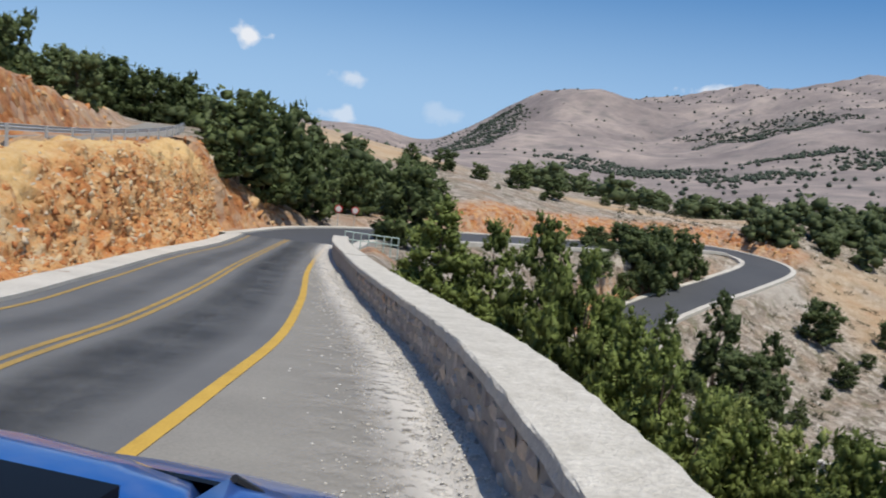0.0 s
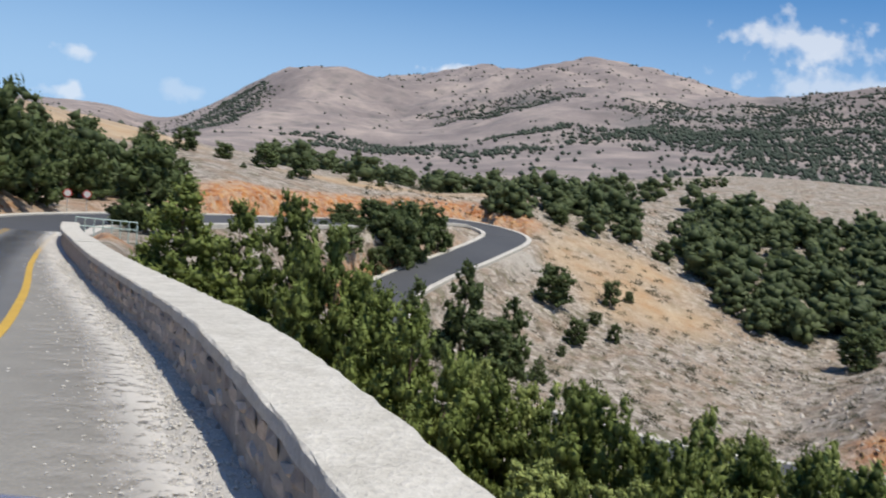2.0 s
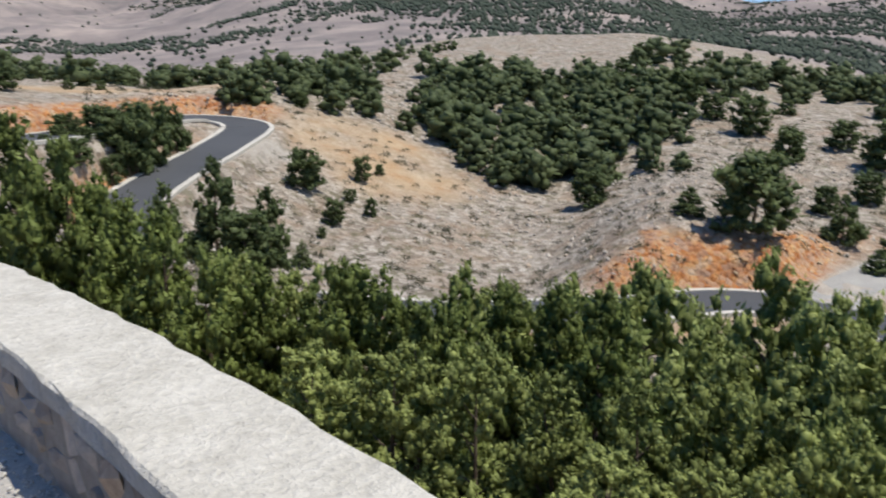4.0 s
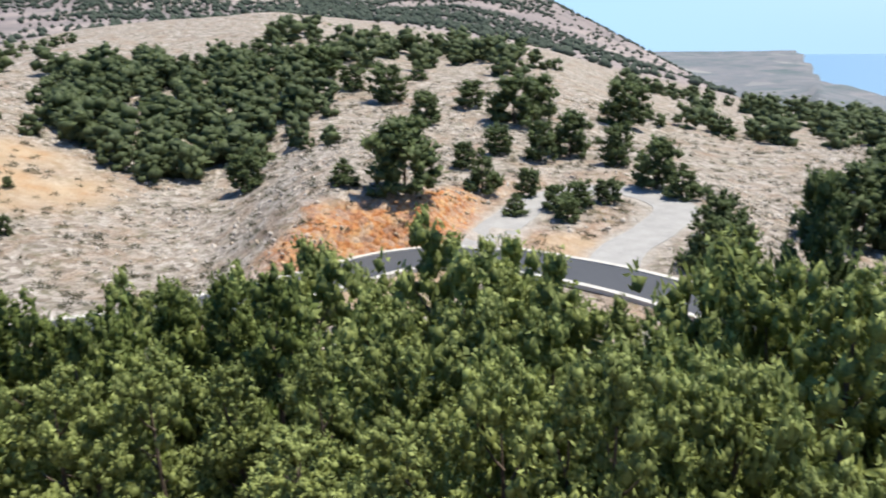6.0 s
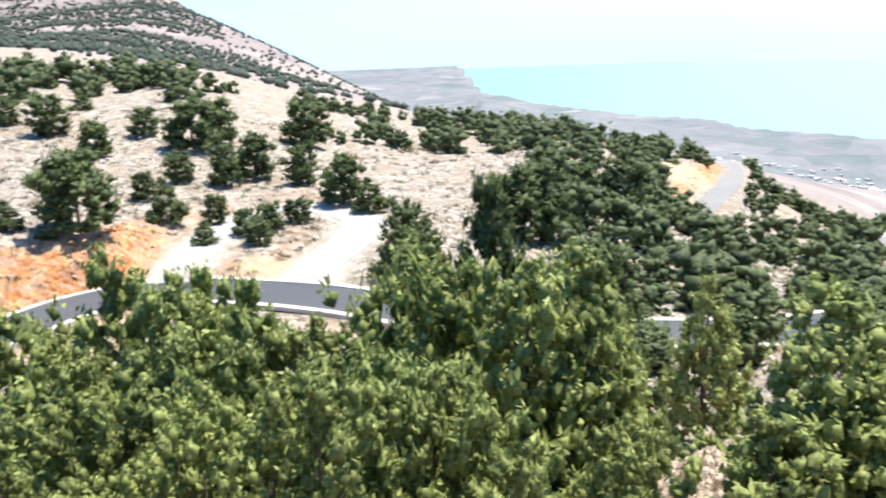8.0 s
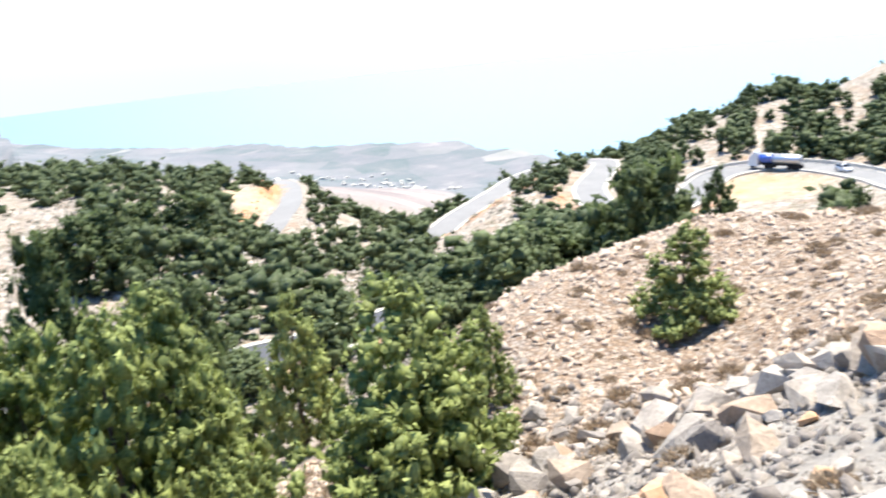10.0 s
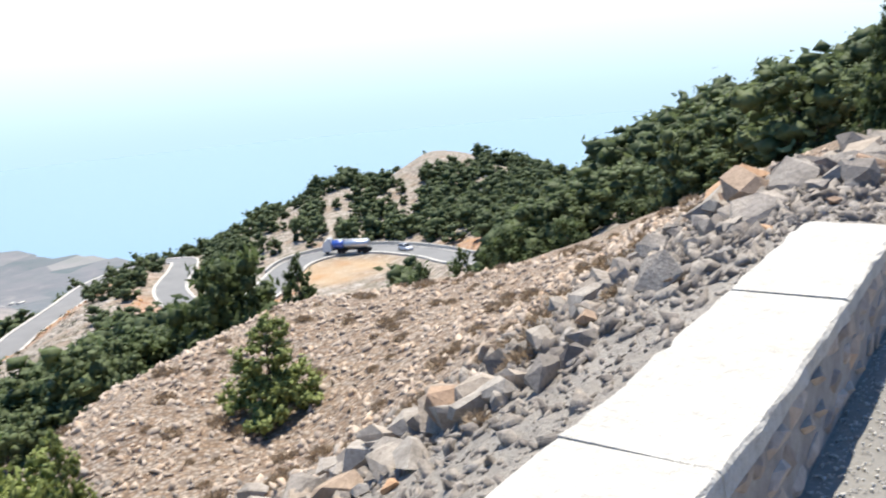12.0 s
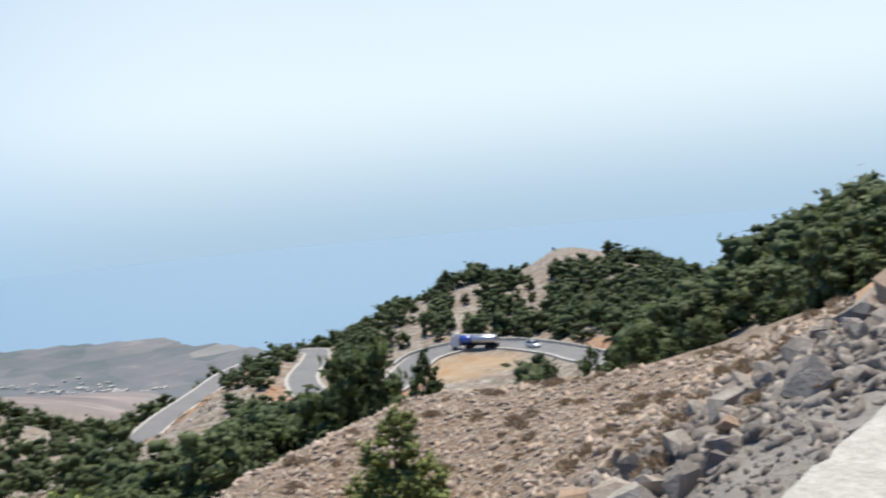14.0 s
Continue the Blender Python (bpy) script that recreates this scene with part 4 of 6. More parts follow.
SCATTERED_PINES = [
    (81.8, 22.9, 6.4, 4.6), (83.4, 20.1, 5, 4), (92.7, 24.3, 5.1, 3.8), (108.3, 12.3, 8.3, 7), (107.9, 16, 6.8, 5.4), (109, 8.6, 7.6, 4.9), (135.3, 7.1, 5, 5),
    (135, 0.7, 7, 7), (148.4, 13.8, 4.7, 5.6), (109.7, 37.5, 5.8, 5.2), (106.2, 32.8, 4.4, 4.4), (120, 47.2, 5.1, 4.2), (121.7, 55.4, 6, 5.3), (115.6, 57.3, 5.1, 4.2),
    (113.9, 63.5, 3.8, 3.4), (93.6, 54.6, 5.5, 4.3), (103.9, 63.5, 3.2, 3.2), (96.8, 49.8, 3.2, 2.5), (79.2, 56.5, 7.2, 7), (94, 66.9, 5.7, 5.6), (76, 62.6, 3, 3.4),
    (86.3, 88.8, 4.6, 4.6), (124.6, 83.9, 4.8, 4.8), (134.4, 98.8, 6, 6), (139.3, 111.4, 4.4, 4.4), (156.6, 107.2, 3.6, 3.6), (155.9, 60, 7.2, 7.4), (134.6, 71.9, 7.2, 8),
    (142.2, 71.2, 6.8, 6.2), (145.6, 124.7, 5.6, 6.6), (144.9, 141.9, 5.8, 8), (139.3, 83.6, 4.2, 5.2)]
TRACK_PINES = [
    (88.5, 47.1, 2.6, 3.3), (92.4, 43.8, 2.6, 4), (95.4, 42.1, 2.6, 4.1), (98.6, 39.7, 2.6, 3.5), (89.3, 40.9, 2.6, 3.2)]
BANK_CONE = [
    (19.8, -12.7, 2.78, 2.3)]
HAIRPIN_PINES = [
    (79, -53.9, 8.8, 2.8), (44.7, -41.1, 4.8, 0.9), (39.2, -39.7, 4.3, 1.6), (35.8, -38.8, 3.5, 1.7), (32.1, -36.7, 2.7, 1.9),
    (29, -35.4, 1.5, 1.5), (26, -34, 1.6, 1.4), (24.3, -32.8, 0.6, 1), (19.2, -29.1, 0.8, 1)]
REAR_PINES = [
    (6.1, -18.4, 2.8, 1.4), (5.4, -18.1, 3.5, 1.8), (4.6, -17.8, 4, 1.9), (4.7, -17.7, 2.1, 1.4)]
BRIGHT_TREES = EDGE_PINES + NEAR_PINES + BELOW_PINES + BANK_PINES + FLANK_PINES + LOW_PINES + BANK_CONE
DARK_TREES = SLOPE_PINES + SCATTERED_PINES + BEND_PINES + ROADSIDE_PINES + CREST_PINES + PLATEAU_PINES + TALL_PINE + FAR_BANK_PINES + TRACK_PINES + HAIRPIN_PINES + REAR_PINES


def unit(v):
    return v / np.maximum(np.linalg.norm(v, axis=-1, keepdims=True), 1e-9)


OCTA = (np.array([(1, 0, 0), (-1, 0, 0), (0, 1, 0), (0, -1, 0), (0, 0, 1), (0, 0, -1)], float),
        np.array([(0, 2, 4), (2, 1, 4), (1, 3, 4), (3, 0, 4), (2, 0, 5), (1, 2, 5), (3, 1, 5), (0, 3, 5)]))


def crown_mesh(seed, puffs, blades, length, form):
    """A crown of branches that carry puffs of short flat sprays, one high and about 0.84 wide; length: of a spray, in
    puff sizes. form: round, dome or cone. Gives also each point's tone, which paints new growth, light on the tops and
    shade inside.
    """
    rng = np.random.RandomState(seed)
    nb = max(9, int(min(puffs * 0.42, 40 + puffs * 0.1)))
    k = np.arange(nb)
    t = np.clip((k + 0.5) / nb * 0.93 + 0.05 + rng.normal(size=nb) * 0.012, 0.03, 0.975)
    turn = k * 2.4 + rng.normal(size=nb) * 0.28
    if form == "round":
        reach = 0.42 * np.minimum(1, (1.02 - t) / 0.55) ** 0.85 * np.minimum(1, (t + 0.3) / 0.5)
        rise = 0.05 + 1.0 * t ** 2
        lobe = 0.62 + 0.5 * rng.rand(8)
        reach = reach * lobe[(turn % 6.283 / 6.284 * 8).astype(int)]
    elif form == "dome":
        reach = 0.42 * np.sqrt(np.clip(1 - ((t - 0.36) / 0.66) ** 2, 0.03, 1))
        rise = 0.1 + 0.8 * t ** 2
        t = np.clip(t + rng.normal(size=nb) * 0.06, 0.05, 0.95)
    else:
        reach = 0.42 * (1.03 - t) ** 0.85
        rise = -0.02 + 0.9 * t ** 2
    reach = reach * (0.62 + 0.5 * rng.rand(nb)) + 0.012
    flat = np.stack([np.cos(turn), np.sin(turn), 0 * turn], -1)
    across = np.stack([-np.sin(turn), np.cos(turn), 0 * turn], -1)
    # Puffs: most of them towards the ends of the branches, a few up the leader.
    weight = reach ** 1.3 + 0.015
    host = rng.choice(nb, puffs, p=weight / weight.sum())
    s = 0.3 + 0.75 * rng.rand(puffs) ** 0.55
    q = rng.normal(size=puffs) * 0.26
    at = flat[host] * (reach[host] * s)[:, None] + across[host] * (q * reach[host])[:, None]
    at[:, 2] = t[host] + reach[host] * (rise[host] * s - 0.22 * s + 0.25 * s * s) + rng.normal(size=puffs) * 0.012
    lit = rng.rand(puffs)
    boughs = puffs // 5 if puffs > 200 and form != "cone" else 0
    if boughs:
        # Fine crowns gather their puffs on rounded boughs, with gaps between them.
        mine = rng.randint(0, boughs, puffs)
        bend = 0.55 / math.sqrt(boughs) * (0.7 + 0.5 * rng.rand(boughs)) * (0.55 + 0.6 * np.minimum(1, reach[host[:boughs]] / 0.3))
        lean = unit(rng.normal(size=(puffs, 3)) + unit(flat[host[mine]] * 0.6 + np.array([0, 0, 0.8])) * 0.7)
        at = at[mine] + lean * (bend[mine] * (0.7 + 0.35 * rng.rand(puffs)))[:, None]
        s, host, lit = s[mine], host[mine], 0.55 * lit[mine] + 0.45 * lit
    lead = max(1, puffs // 22)
    at[:lead] = np.stack([rng.normal(size=lead) * 0.012, rng.normal(size=lead) * 0.012, np.linspace(0.86, 0.985, lead)], -1)
    size = (1.08 if form == "dome" else 0.94) / math.sqrt(puffs) * (0.6 + 0.7 * rng.rand(puffs)) * (0.62 + 0.5 * np.minimum(1, reach[host] / 0.3))
    size[:lead] *= np.linspace(0.9, 0.45, lead)
    out = unit(flat[host] * 0.6 + np.array([0, 0, 0.8]))
    # Sprays lie like shingles over each puff; some stand out as shoots.
    n = puffs * blades
    own = np.repeat(np.arange(puffs), blades)
    d = unit(rng.normal(size=(n, 3)) + out[own] * 0.75)
    away = d * size[own][:, None]
    away += out[own] * ((d * out[own]).sum(1) * size[own] * 0.45)[:, None]
    pos = at[own] + away * (0.72 + 0.42 * rng.rand(n))[:, None]
    shoot = rng.rand(n) < (0.3 if puffs > 120 else 0.1)
    nrm = unit(d + rng.normal(size=(n, 3)) * np.where(shoot, 1.4, 0.42)[:, None])
    way = out[own] * 0.5 + rng.normal(size=(n, 3)) * 0.6 + np.array([0, 0, 0.35]) + d * np.where(shoot, 1.2, 0.0)[:, None]
    way = unit(way - nrm * (way * nrm).sum(1)[:, None])
    side = np.cross(nrm, way)
    long = (size[own] * length * (0.6 + 0.8 * rng.rand(n)) * np.where(shoot, 1.3, 1.0))[:, None]
    wide = long * np.where(shoot, 0.17, 0.26)[:, None]
    verts = np.stack([pos - way * long * 0.4, pos + side * wide - nrm * long * 0.08, pos + way * long * 0.6, pos - side * wide - nrm * long * 0.08], 1).reshape(-1, 3)
    first = np.arange(n)[:, None] * 4
    faces = np.vstack([first + [0, 1, 2], first + [0, 2, 3]])
    # Upward sprays are painted lighter, for light from above; tips also for new growth.
    fresh_toplit = 0.34 * lit[own] + 0.22 * np.clip(s[own], 0, 1) + 0.26 * (d[:, 2] * 0.5 + 0.5) + 0.22 * rng.rand(n)
    young_toplit = np.repeat(np.clip(fresh_toplit, 0, 1), 4)
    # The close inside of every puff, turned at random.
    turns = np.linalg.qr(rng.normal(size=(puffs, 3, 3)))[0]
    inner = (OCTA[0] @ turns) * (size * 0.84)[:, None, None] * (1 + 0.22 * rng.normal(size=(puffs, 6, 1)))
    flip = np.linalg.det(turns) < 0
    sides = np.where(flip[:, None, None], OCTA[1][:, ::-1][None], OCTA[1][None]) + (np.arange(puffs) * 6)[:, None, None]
    # Shade inside the puffs is put into their colour; upper points paler.
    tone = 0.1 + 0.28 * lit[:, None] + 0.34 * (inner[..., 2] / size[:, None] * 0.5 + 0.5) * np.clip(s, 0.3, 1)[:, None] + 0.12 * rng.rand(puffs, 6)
    verts, faces, young_toplit = np.vstack([verts, (at[:, None] + inner).reshape(-1, 3)]), np.vstack([faces, sides.reshape(-1, 3) + len(verts)]), np.concatenate([young_toplit, tone.ravel()])
    return verts, faces, young_toplit


def fast_mesh(name, verts, faces):
    me = bpy.data.meshes.new(name)
    me.vertices.add(len(verts))
    me.vertices.foreach_set("co", np.asarray(verts, np.float32).ravel())
    k = faces.shape[1]
    me.loops.add(faces.size)
    me.loops.foreach_set("vertex_index", faces.ravel().astype(np.int32))
    me.polygons.add(len(faces))
    me.polygons.foreach_set("loop_start", np.arange(0, faces.size, k))
    me.update(calc_edges=True)
    return me


def trunk_mesh(seed, form):
    """A tapered, slightly bent trunk with limbs that reach into the crown, one high."""
    rng = np.random.RandomState(seed + 100)
    verts, faces = [], []

    def tube(path, radii, sides=6):
        s = len(verts)
        for p, r in zip(path, radii):
            for k in range(sides):
                a = 2 * math.pi * k / sides
                verts.append((p[0] + r * math.cos(a), p[1] + r * math.sin(a), p[2]))
        for i in range(len(path) - 1):
            for k in range(sides):
                a, b = s + i * sides + k, s + i * sides + (k + 1) % sides
                faces.append((a, b, b + sides, a + sides))

    bend = rng.normal(size=2) * 0.02
    heights = np.array([-0.08, 0.02, 0.15, 0.35, 0.6, 0.85])
    path = [(bend[0] * math.sin(h * 5), bend[1] * math.sin(h * 4), h) for h in heights]
    tube(path, [0.036, 0.028, 0.023, 0.018, 0.011, 0.004], 8)
    for k in range(9):
        h = 0.14 + 0.07 * k
        a = k * 2.4 + rng.rand()
        out = (0.28 if form == "round" else 0.2) * (1.05 - h)
        tube([(0, 0, h), (out * 0.5 * math.cos(a), out * 0.5 * math.sin(a), h + 0.04), (out * math.cos(a), out * math.sin(a), h + 0.1)], [0.011, 0.008, 0.003], 5)
    return verts, faces


TREE_LABELS = {"bright": "sunlit yellow-green pine growing below the parapet", "dark": "dark green pine on the stony hillside", "edge": "green conical pine growing close behind the parapet",
               "mid": "dark green pine scattered over the stony hillside"}


def tree_kind(kind, seed, puffs, blades, length, form, needles):
    """One tree with its parts, kept as the pattern that the others copy."""
    top = bpy.data.objects.new("tree", None)
    scene.collection.objects.link(top)
    tagged(top, TREE_LABELS[kind], "tree", {"bright": "pines below the parapet", "edge": "pines behind the parapet", "dark": "pines near the road", "mid": "pines on the hillside"}[kind])
    v, f = trunk_mesh(seed, form)
    link("trunk", mesh_from("trunk", v, f), BARK, top)
    cv, cf, young_toplit = crown_mesh(seed, puffs, blades, length, form)
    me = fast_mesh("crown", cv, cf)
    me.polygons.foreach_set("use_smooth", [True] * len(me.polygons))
    add_attribute(me, "young_toplit", young_toplit)
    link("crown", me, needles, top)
    return top


def set_tree(pattern, used, x, y, z, h, w, turn, sink=0.05):
    m = pose(x, y, z - sink, 0, 0, turn) @ Matrix.Diagonal((w / 0.84, w / 0.84, h, 1))
    if pattern.name in used:
        return copy_thing(pattern, m @ Matrix.Diagonal([1 / c for c in pattern.scale] + [1]))
    used.add(pattern.name)
    pattern.matrix_basis = m
    return pattern


def plant_single():
    rng = random.Random(5)
    used = set()
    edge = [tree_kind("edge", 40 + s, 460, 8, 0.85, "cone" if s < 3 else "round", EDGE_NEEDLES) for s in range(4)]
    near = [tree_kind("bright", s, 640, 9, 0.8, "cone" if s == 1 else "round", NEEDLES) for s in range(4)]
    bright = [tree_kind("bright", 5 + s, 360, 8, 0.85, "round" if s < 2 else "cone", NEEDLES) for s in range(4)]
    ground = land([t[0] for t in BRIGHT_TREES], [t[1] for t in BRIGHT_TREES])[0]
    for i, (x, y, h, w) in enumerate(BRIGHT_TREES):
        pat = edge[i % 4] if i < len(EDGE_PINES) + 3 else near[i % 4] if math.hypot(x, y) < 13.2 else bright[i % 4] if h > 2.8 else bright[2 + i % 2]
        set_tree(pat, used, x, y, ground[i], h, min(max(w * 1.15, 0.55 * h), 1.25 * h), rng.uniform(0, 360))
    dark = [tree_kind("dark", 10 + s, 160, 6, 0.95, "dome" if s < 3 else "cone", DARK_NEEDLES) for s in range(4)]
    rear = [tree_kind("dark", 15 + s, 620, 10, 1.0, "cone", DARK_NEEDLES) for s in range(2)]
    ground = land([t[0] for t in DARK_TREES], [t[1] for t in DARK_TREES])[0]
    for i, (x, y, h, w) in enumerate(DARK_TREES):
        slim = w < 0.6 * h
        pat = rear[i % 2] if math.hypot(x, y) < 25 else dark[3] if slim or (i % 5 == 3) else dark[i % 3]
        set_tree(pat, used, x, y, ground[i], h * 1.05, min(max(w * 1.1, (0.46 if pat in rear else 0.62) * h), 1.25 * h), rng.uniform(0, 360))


plant_single()

# Woods and scattered pines: bearing from, to, distance from, to, how many, height.
WOODS = [(-50, -33, 132, 205, 230, 4.5), (-75, -45, 195, 262, 70, 4.8), (-84, -68, 175, 285, 90, 4.2), (-112, -84, 105, 300, 330, 4.3),
         (-132, -104, 60, 160, 170, 3.6), (-111, -86, 60, 106, 60, 4.0), (-121, -109, 168, 228, 70, 3.2), (-152, -115, 185, 310, 430, 3.6), (-150, -128, 150, 300, 300, 4.0), (-172, -148, 30, 64, 60, 2.4), (-172, -137, 62, 175, 480, 3.9), (-36, -5, 150, 270, 130, 4.2),
         (3, 34, 62, 150, 110, 3.4), (-30, -18, 140, 175, 40, 4.0)]


def road_clear(x, y):
    """How far places lie outside every road."""
    near = np.minimum.reduce([nearest(line, x, y)[0] - half for line, half in ROADS])
    yy = np.clip(y, -30, 48)
    own = np.maximum(road_at(yy, LEFT_X) - 1.5 - x, x - road_at(yy, WALL_X) - 1.5)
    return np.where((y > -32) & (y < 50), np.minimum(near, own), near)


def plant_woods():
    rng = random.Random(11)
    dice = np.random.RandomState(12)
    spots = []
    for a0, a1, d0, d1, count, tall in WOODS:
        n = count * 5
        a, d = np.radians(dice.uniform(a0, a1, n)), np.sqrt(dice.uniform(d0 * d0, d1 * d1, n))
        x, y = -np.sin(a) * d, np.cos(a) * d
        ok = lumps(x, y, 38, 44, 2) + dice.uniform(-0.35, 0.35, n) > (-0.12 if count < 200 else -0.4)
        ok &= (road_clear(x, y) > 1.8) & (sand_at(x, y) < 0.3) & (np.hypot(x - 36, y - 108) > 16) & (np.hypot(x - 140, y + 105) > 16) & (np.hypot(x - 200, y + 195) > 25) & (np.hypot(x - 122, y + 93) > 14) & ~((np.degrees(np.arctan2(x, y)) > 105) & (np.degrees(np.arctan2(x, y)) < 111.5) & (d > 112) & (d < 190)) & ~((np.degrees(np.arctan2(x, y)) > 121.5) & (np.degrees(np.arctan2(x, y)) < 131) & (d < 140))
        for k in np.nonzero(ok)[0][:count]:
            h = tall * rng.uniform(0.55, 1.25)
            spots.append((float(d[k]), float(x[k]), float(y[k]), h, h * rng.uniform(0.75, 1.25)))
    spots.sort()
    used = set()
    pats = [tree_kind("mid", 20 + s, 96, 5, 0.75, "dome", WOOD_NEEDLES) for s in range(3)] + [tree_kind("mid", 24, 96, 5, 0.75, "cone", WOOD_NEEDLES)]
    ground = land([t[1] for t in spots[:140]], [t[2] for t in spots[:140]])[0]
    for i, (d, x, y, h, w) in enumerate(spots[:140]):
        set_tree(pats[(0, 1, 2, 0, 1, 3)[i % 6]], used, x, y, ground[i], h, w, rng.uniform(0, 360), 0.2)
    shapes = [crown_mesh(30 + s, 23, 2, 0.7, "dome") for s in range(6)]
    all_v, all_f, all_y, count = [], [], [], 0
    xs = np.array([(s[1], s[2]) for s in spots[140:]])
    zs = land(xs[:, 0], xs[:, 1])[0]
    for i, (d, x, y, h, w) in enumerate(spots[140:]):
        v, f, young_toplit = shapes[i % 6]
        all_y.append(young_toplit)
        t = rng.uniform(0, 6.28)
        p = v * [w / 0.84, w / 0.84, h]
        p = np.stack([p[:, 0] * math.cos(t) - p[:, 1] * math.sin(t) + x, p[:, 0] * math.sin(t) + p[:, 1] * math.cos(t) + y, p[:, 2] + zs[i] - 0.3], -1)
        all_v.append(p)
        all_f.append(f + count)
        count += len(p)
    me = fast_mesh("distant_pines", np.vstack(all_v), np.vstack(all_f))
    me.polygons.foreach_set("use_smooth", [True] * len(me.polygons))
    add_attribute(me, "young_toplit", np.concatenate(all_y))
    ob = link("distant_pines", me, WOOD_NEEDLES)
    tagged(ob, "dark green pines scattered over the far slopes", "trees", "", "stuff")


plant_woods()


def mountain_pines():
    """Small dark trees dotted over the far mountains, thick in the groves."""
    dice = np.random.RandomState(77)
    n = 90000
    a, d = np.radians(dice.uniform(-88, 22, n)), np.sqrt(dice.uniform(360.0 ** 2, 2900.0 ** 2, n))
    x, y = -np.sin(a) * d, np.cos(a) * d
    grove = np.maximum.reduce([1 - step01(0.75, 1.15, np.hypot((x - cx) / rx, (y - cy) / ry)) for cx, cy, rx, ry in GROVES])
    chance = 0.05 * step01(-0.1, 0.35, lumps(x, y, 330, 52, 3)) + 0.012 + 0.75 * grove * step01(-0.35, 0.1, lumps(x, y, 120, 53, 3))
    chance += 0.09 * step01(30, 45, -np.degrees(a)) * step01(-0.4, 0.3, lumps(x, y, 200, 55, 3))
    chance *= np.where(d < 1300, 1.6, 1.0)
    keep = np.nonzero(dice.rand(n) < chance)[0][:15000]
    more = [(dice.uniform(-1.1, 1.1, int(rx * ry / 14)) * rx + cx, dice.uniform(-1.1, 1.1, int(rx * ry / 14)) * ry + cy, rx, ry, cx, cy) for cx, cy, rx, ry in GROVES]
    inside = [np.hypot((p - cx) / rx, (r - cy) / ry) + lumps(p, r, 70, 54, 3) * 0.8 < 1.0 for p, r, rx, ry, cx, cy in more]
    x, y = np.concatenate([x[keep]] + [m[0][k][:2600] for m, k in zip(more, inside)]), np.concatenate([y[keep]] + [m[1][k][:2600] for m, k in zip(more, inside)])
    d = np.hypot(x, y)
    z = land(x, y)[0]
    ok = z > -150
    x, y, z, d = x[ok], y[ok], z[ok], d[ok]
    bv, bf = OCTA[0] * 0.55, OCTA[1]
    m = len(x)
    wide = dice.uniform(2.4, 6.0, m) * (1 + 0.2 * step01(1500, 2500, d))
    v = bv[None] * np.stack([wide, wide, wide * dice.uniform(0.7, 1.1, m)], -1)[:, None] * (1 + 0.18 * dice.normal(size=(m, len(bv), 1)))
    v = v + np.stack([x, y, z + wide * 0.3], -1)[:, None]
    f = bf[None] + (np.arange(m) * len(bv))[:, None, None]
    ob = link("mountain_pines", fast_mesh("mountain_pines", v.reshape(-1, 3), f.reshape(-1, 3)), FAR_PINE)
    tagged(ob, "dark trees dotted over the bare far mountains", "trees", "", "stuff")


FAR_PINE = material("far_pine", (0.06, 0.075, 0.06), 0.9, spec=0.1)
wire(FAR_PINE, ramp(FAR_PINE, noise_of(FAR_PINE, 0.2, 3), [(0.3, (0.042, 0.058, 0.045)), (0.7, (0.085, 0.10, 0.075))]), shader(FAR_PINE).inputs["Base Color"])
mountain_pines()


# ---- rubble bank, loose stones, dry scrub ----
GREY_ROCK = mottled("grey_limestone", (0.18, 0.16, 0.135), (0.455, 0.412, 0.36), 2.3, 0.95, 0.9, 0.04, 16)


def vary_stone(m):
    """Each stone a little paler, darker or rustier than the next."""
    old = shader(m).inputs["Base Color"].links[0].from_socket
    info = m.node_tree.nodes.new("ShaderNodeObjectInfo").outputs["Random"]
    isle = m.node_tree.nodes.new("ShaderNodeNewGeometry").outputs["Random Per Island"]
    tint = ramp(m, mix(m, 0.5, isle, info), [(0.15, (0.62, 0.6, 0.6)), (0.42, (1.0, 0.97, 0.94)), (0.62, (1.25, 1.22, 1.18)), (0.8, (1.2, 1.06, 0.92)), (0.9, (1.15, 0.87, 0.67))])
    wire(m, mix(m, 1.0, old, tint, "MULTIPLY"), shader(m).inputs["Base Color"])


vary_stone(GREY_ROCK)
vary_stone(WALL_STONE)
RUSTY_ROCK = mottled("rusty_rock", (0.42, 0.22, 0.105), (0.60, 0.42, 0.27), 1.2, 0.95, 0.6, 0.03, 12)


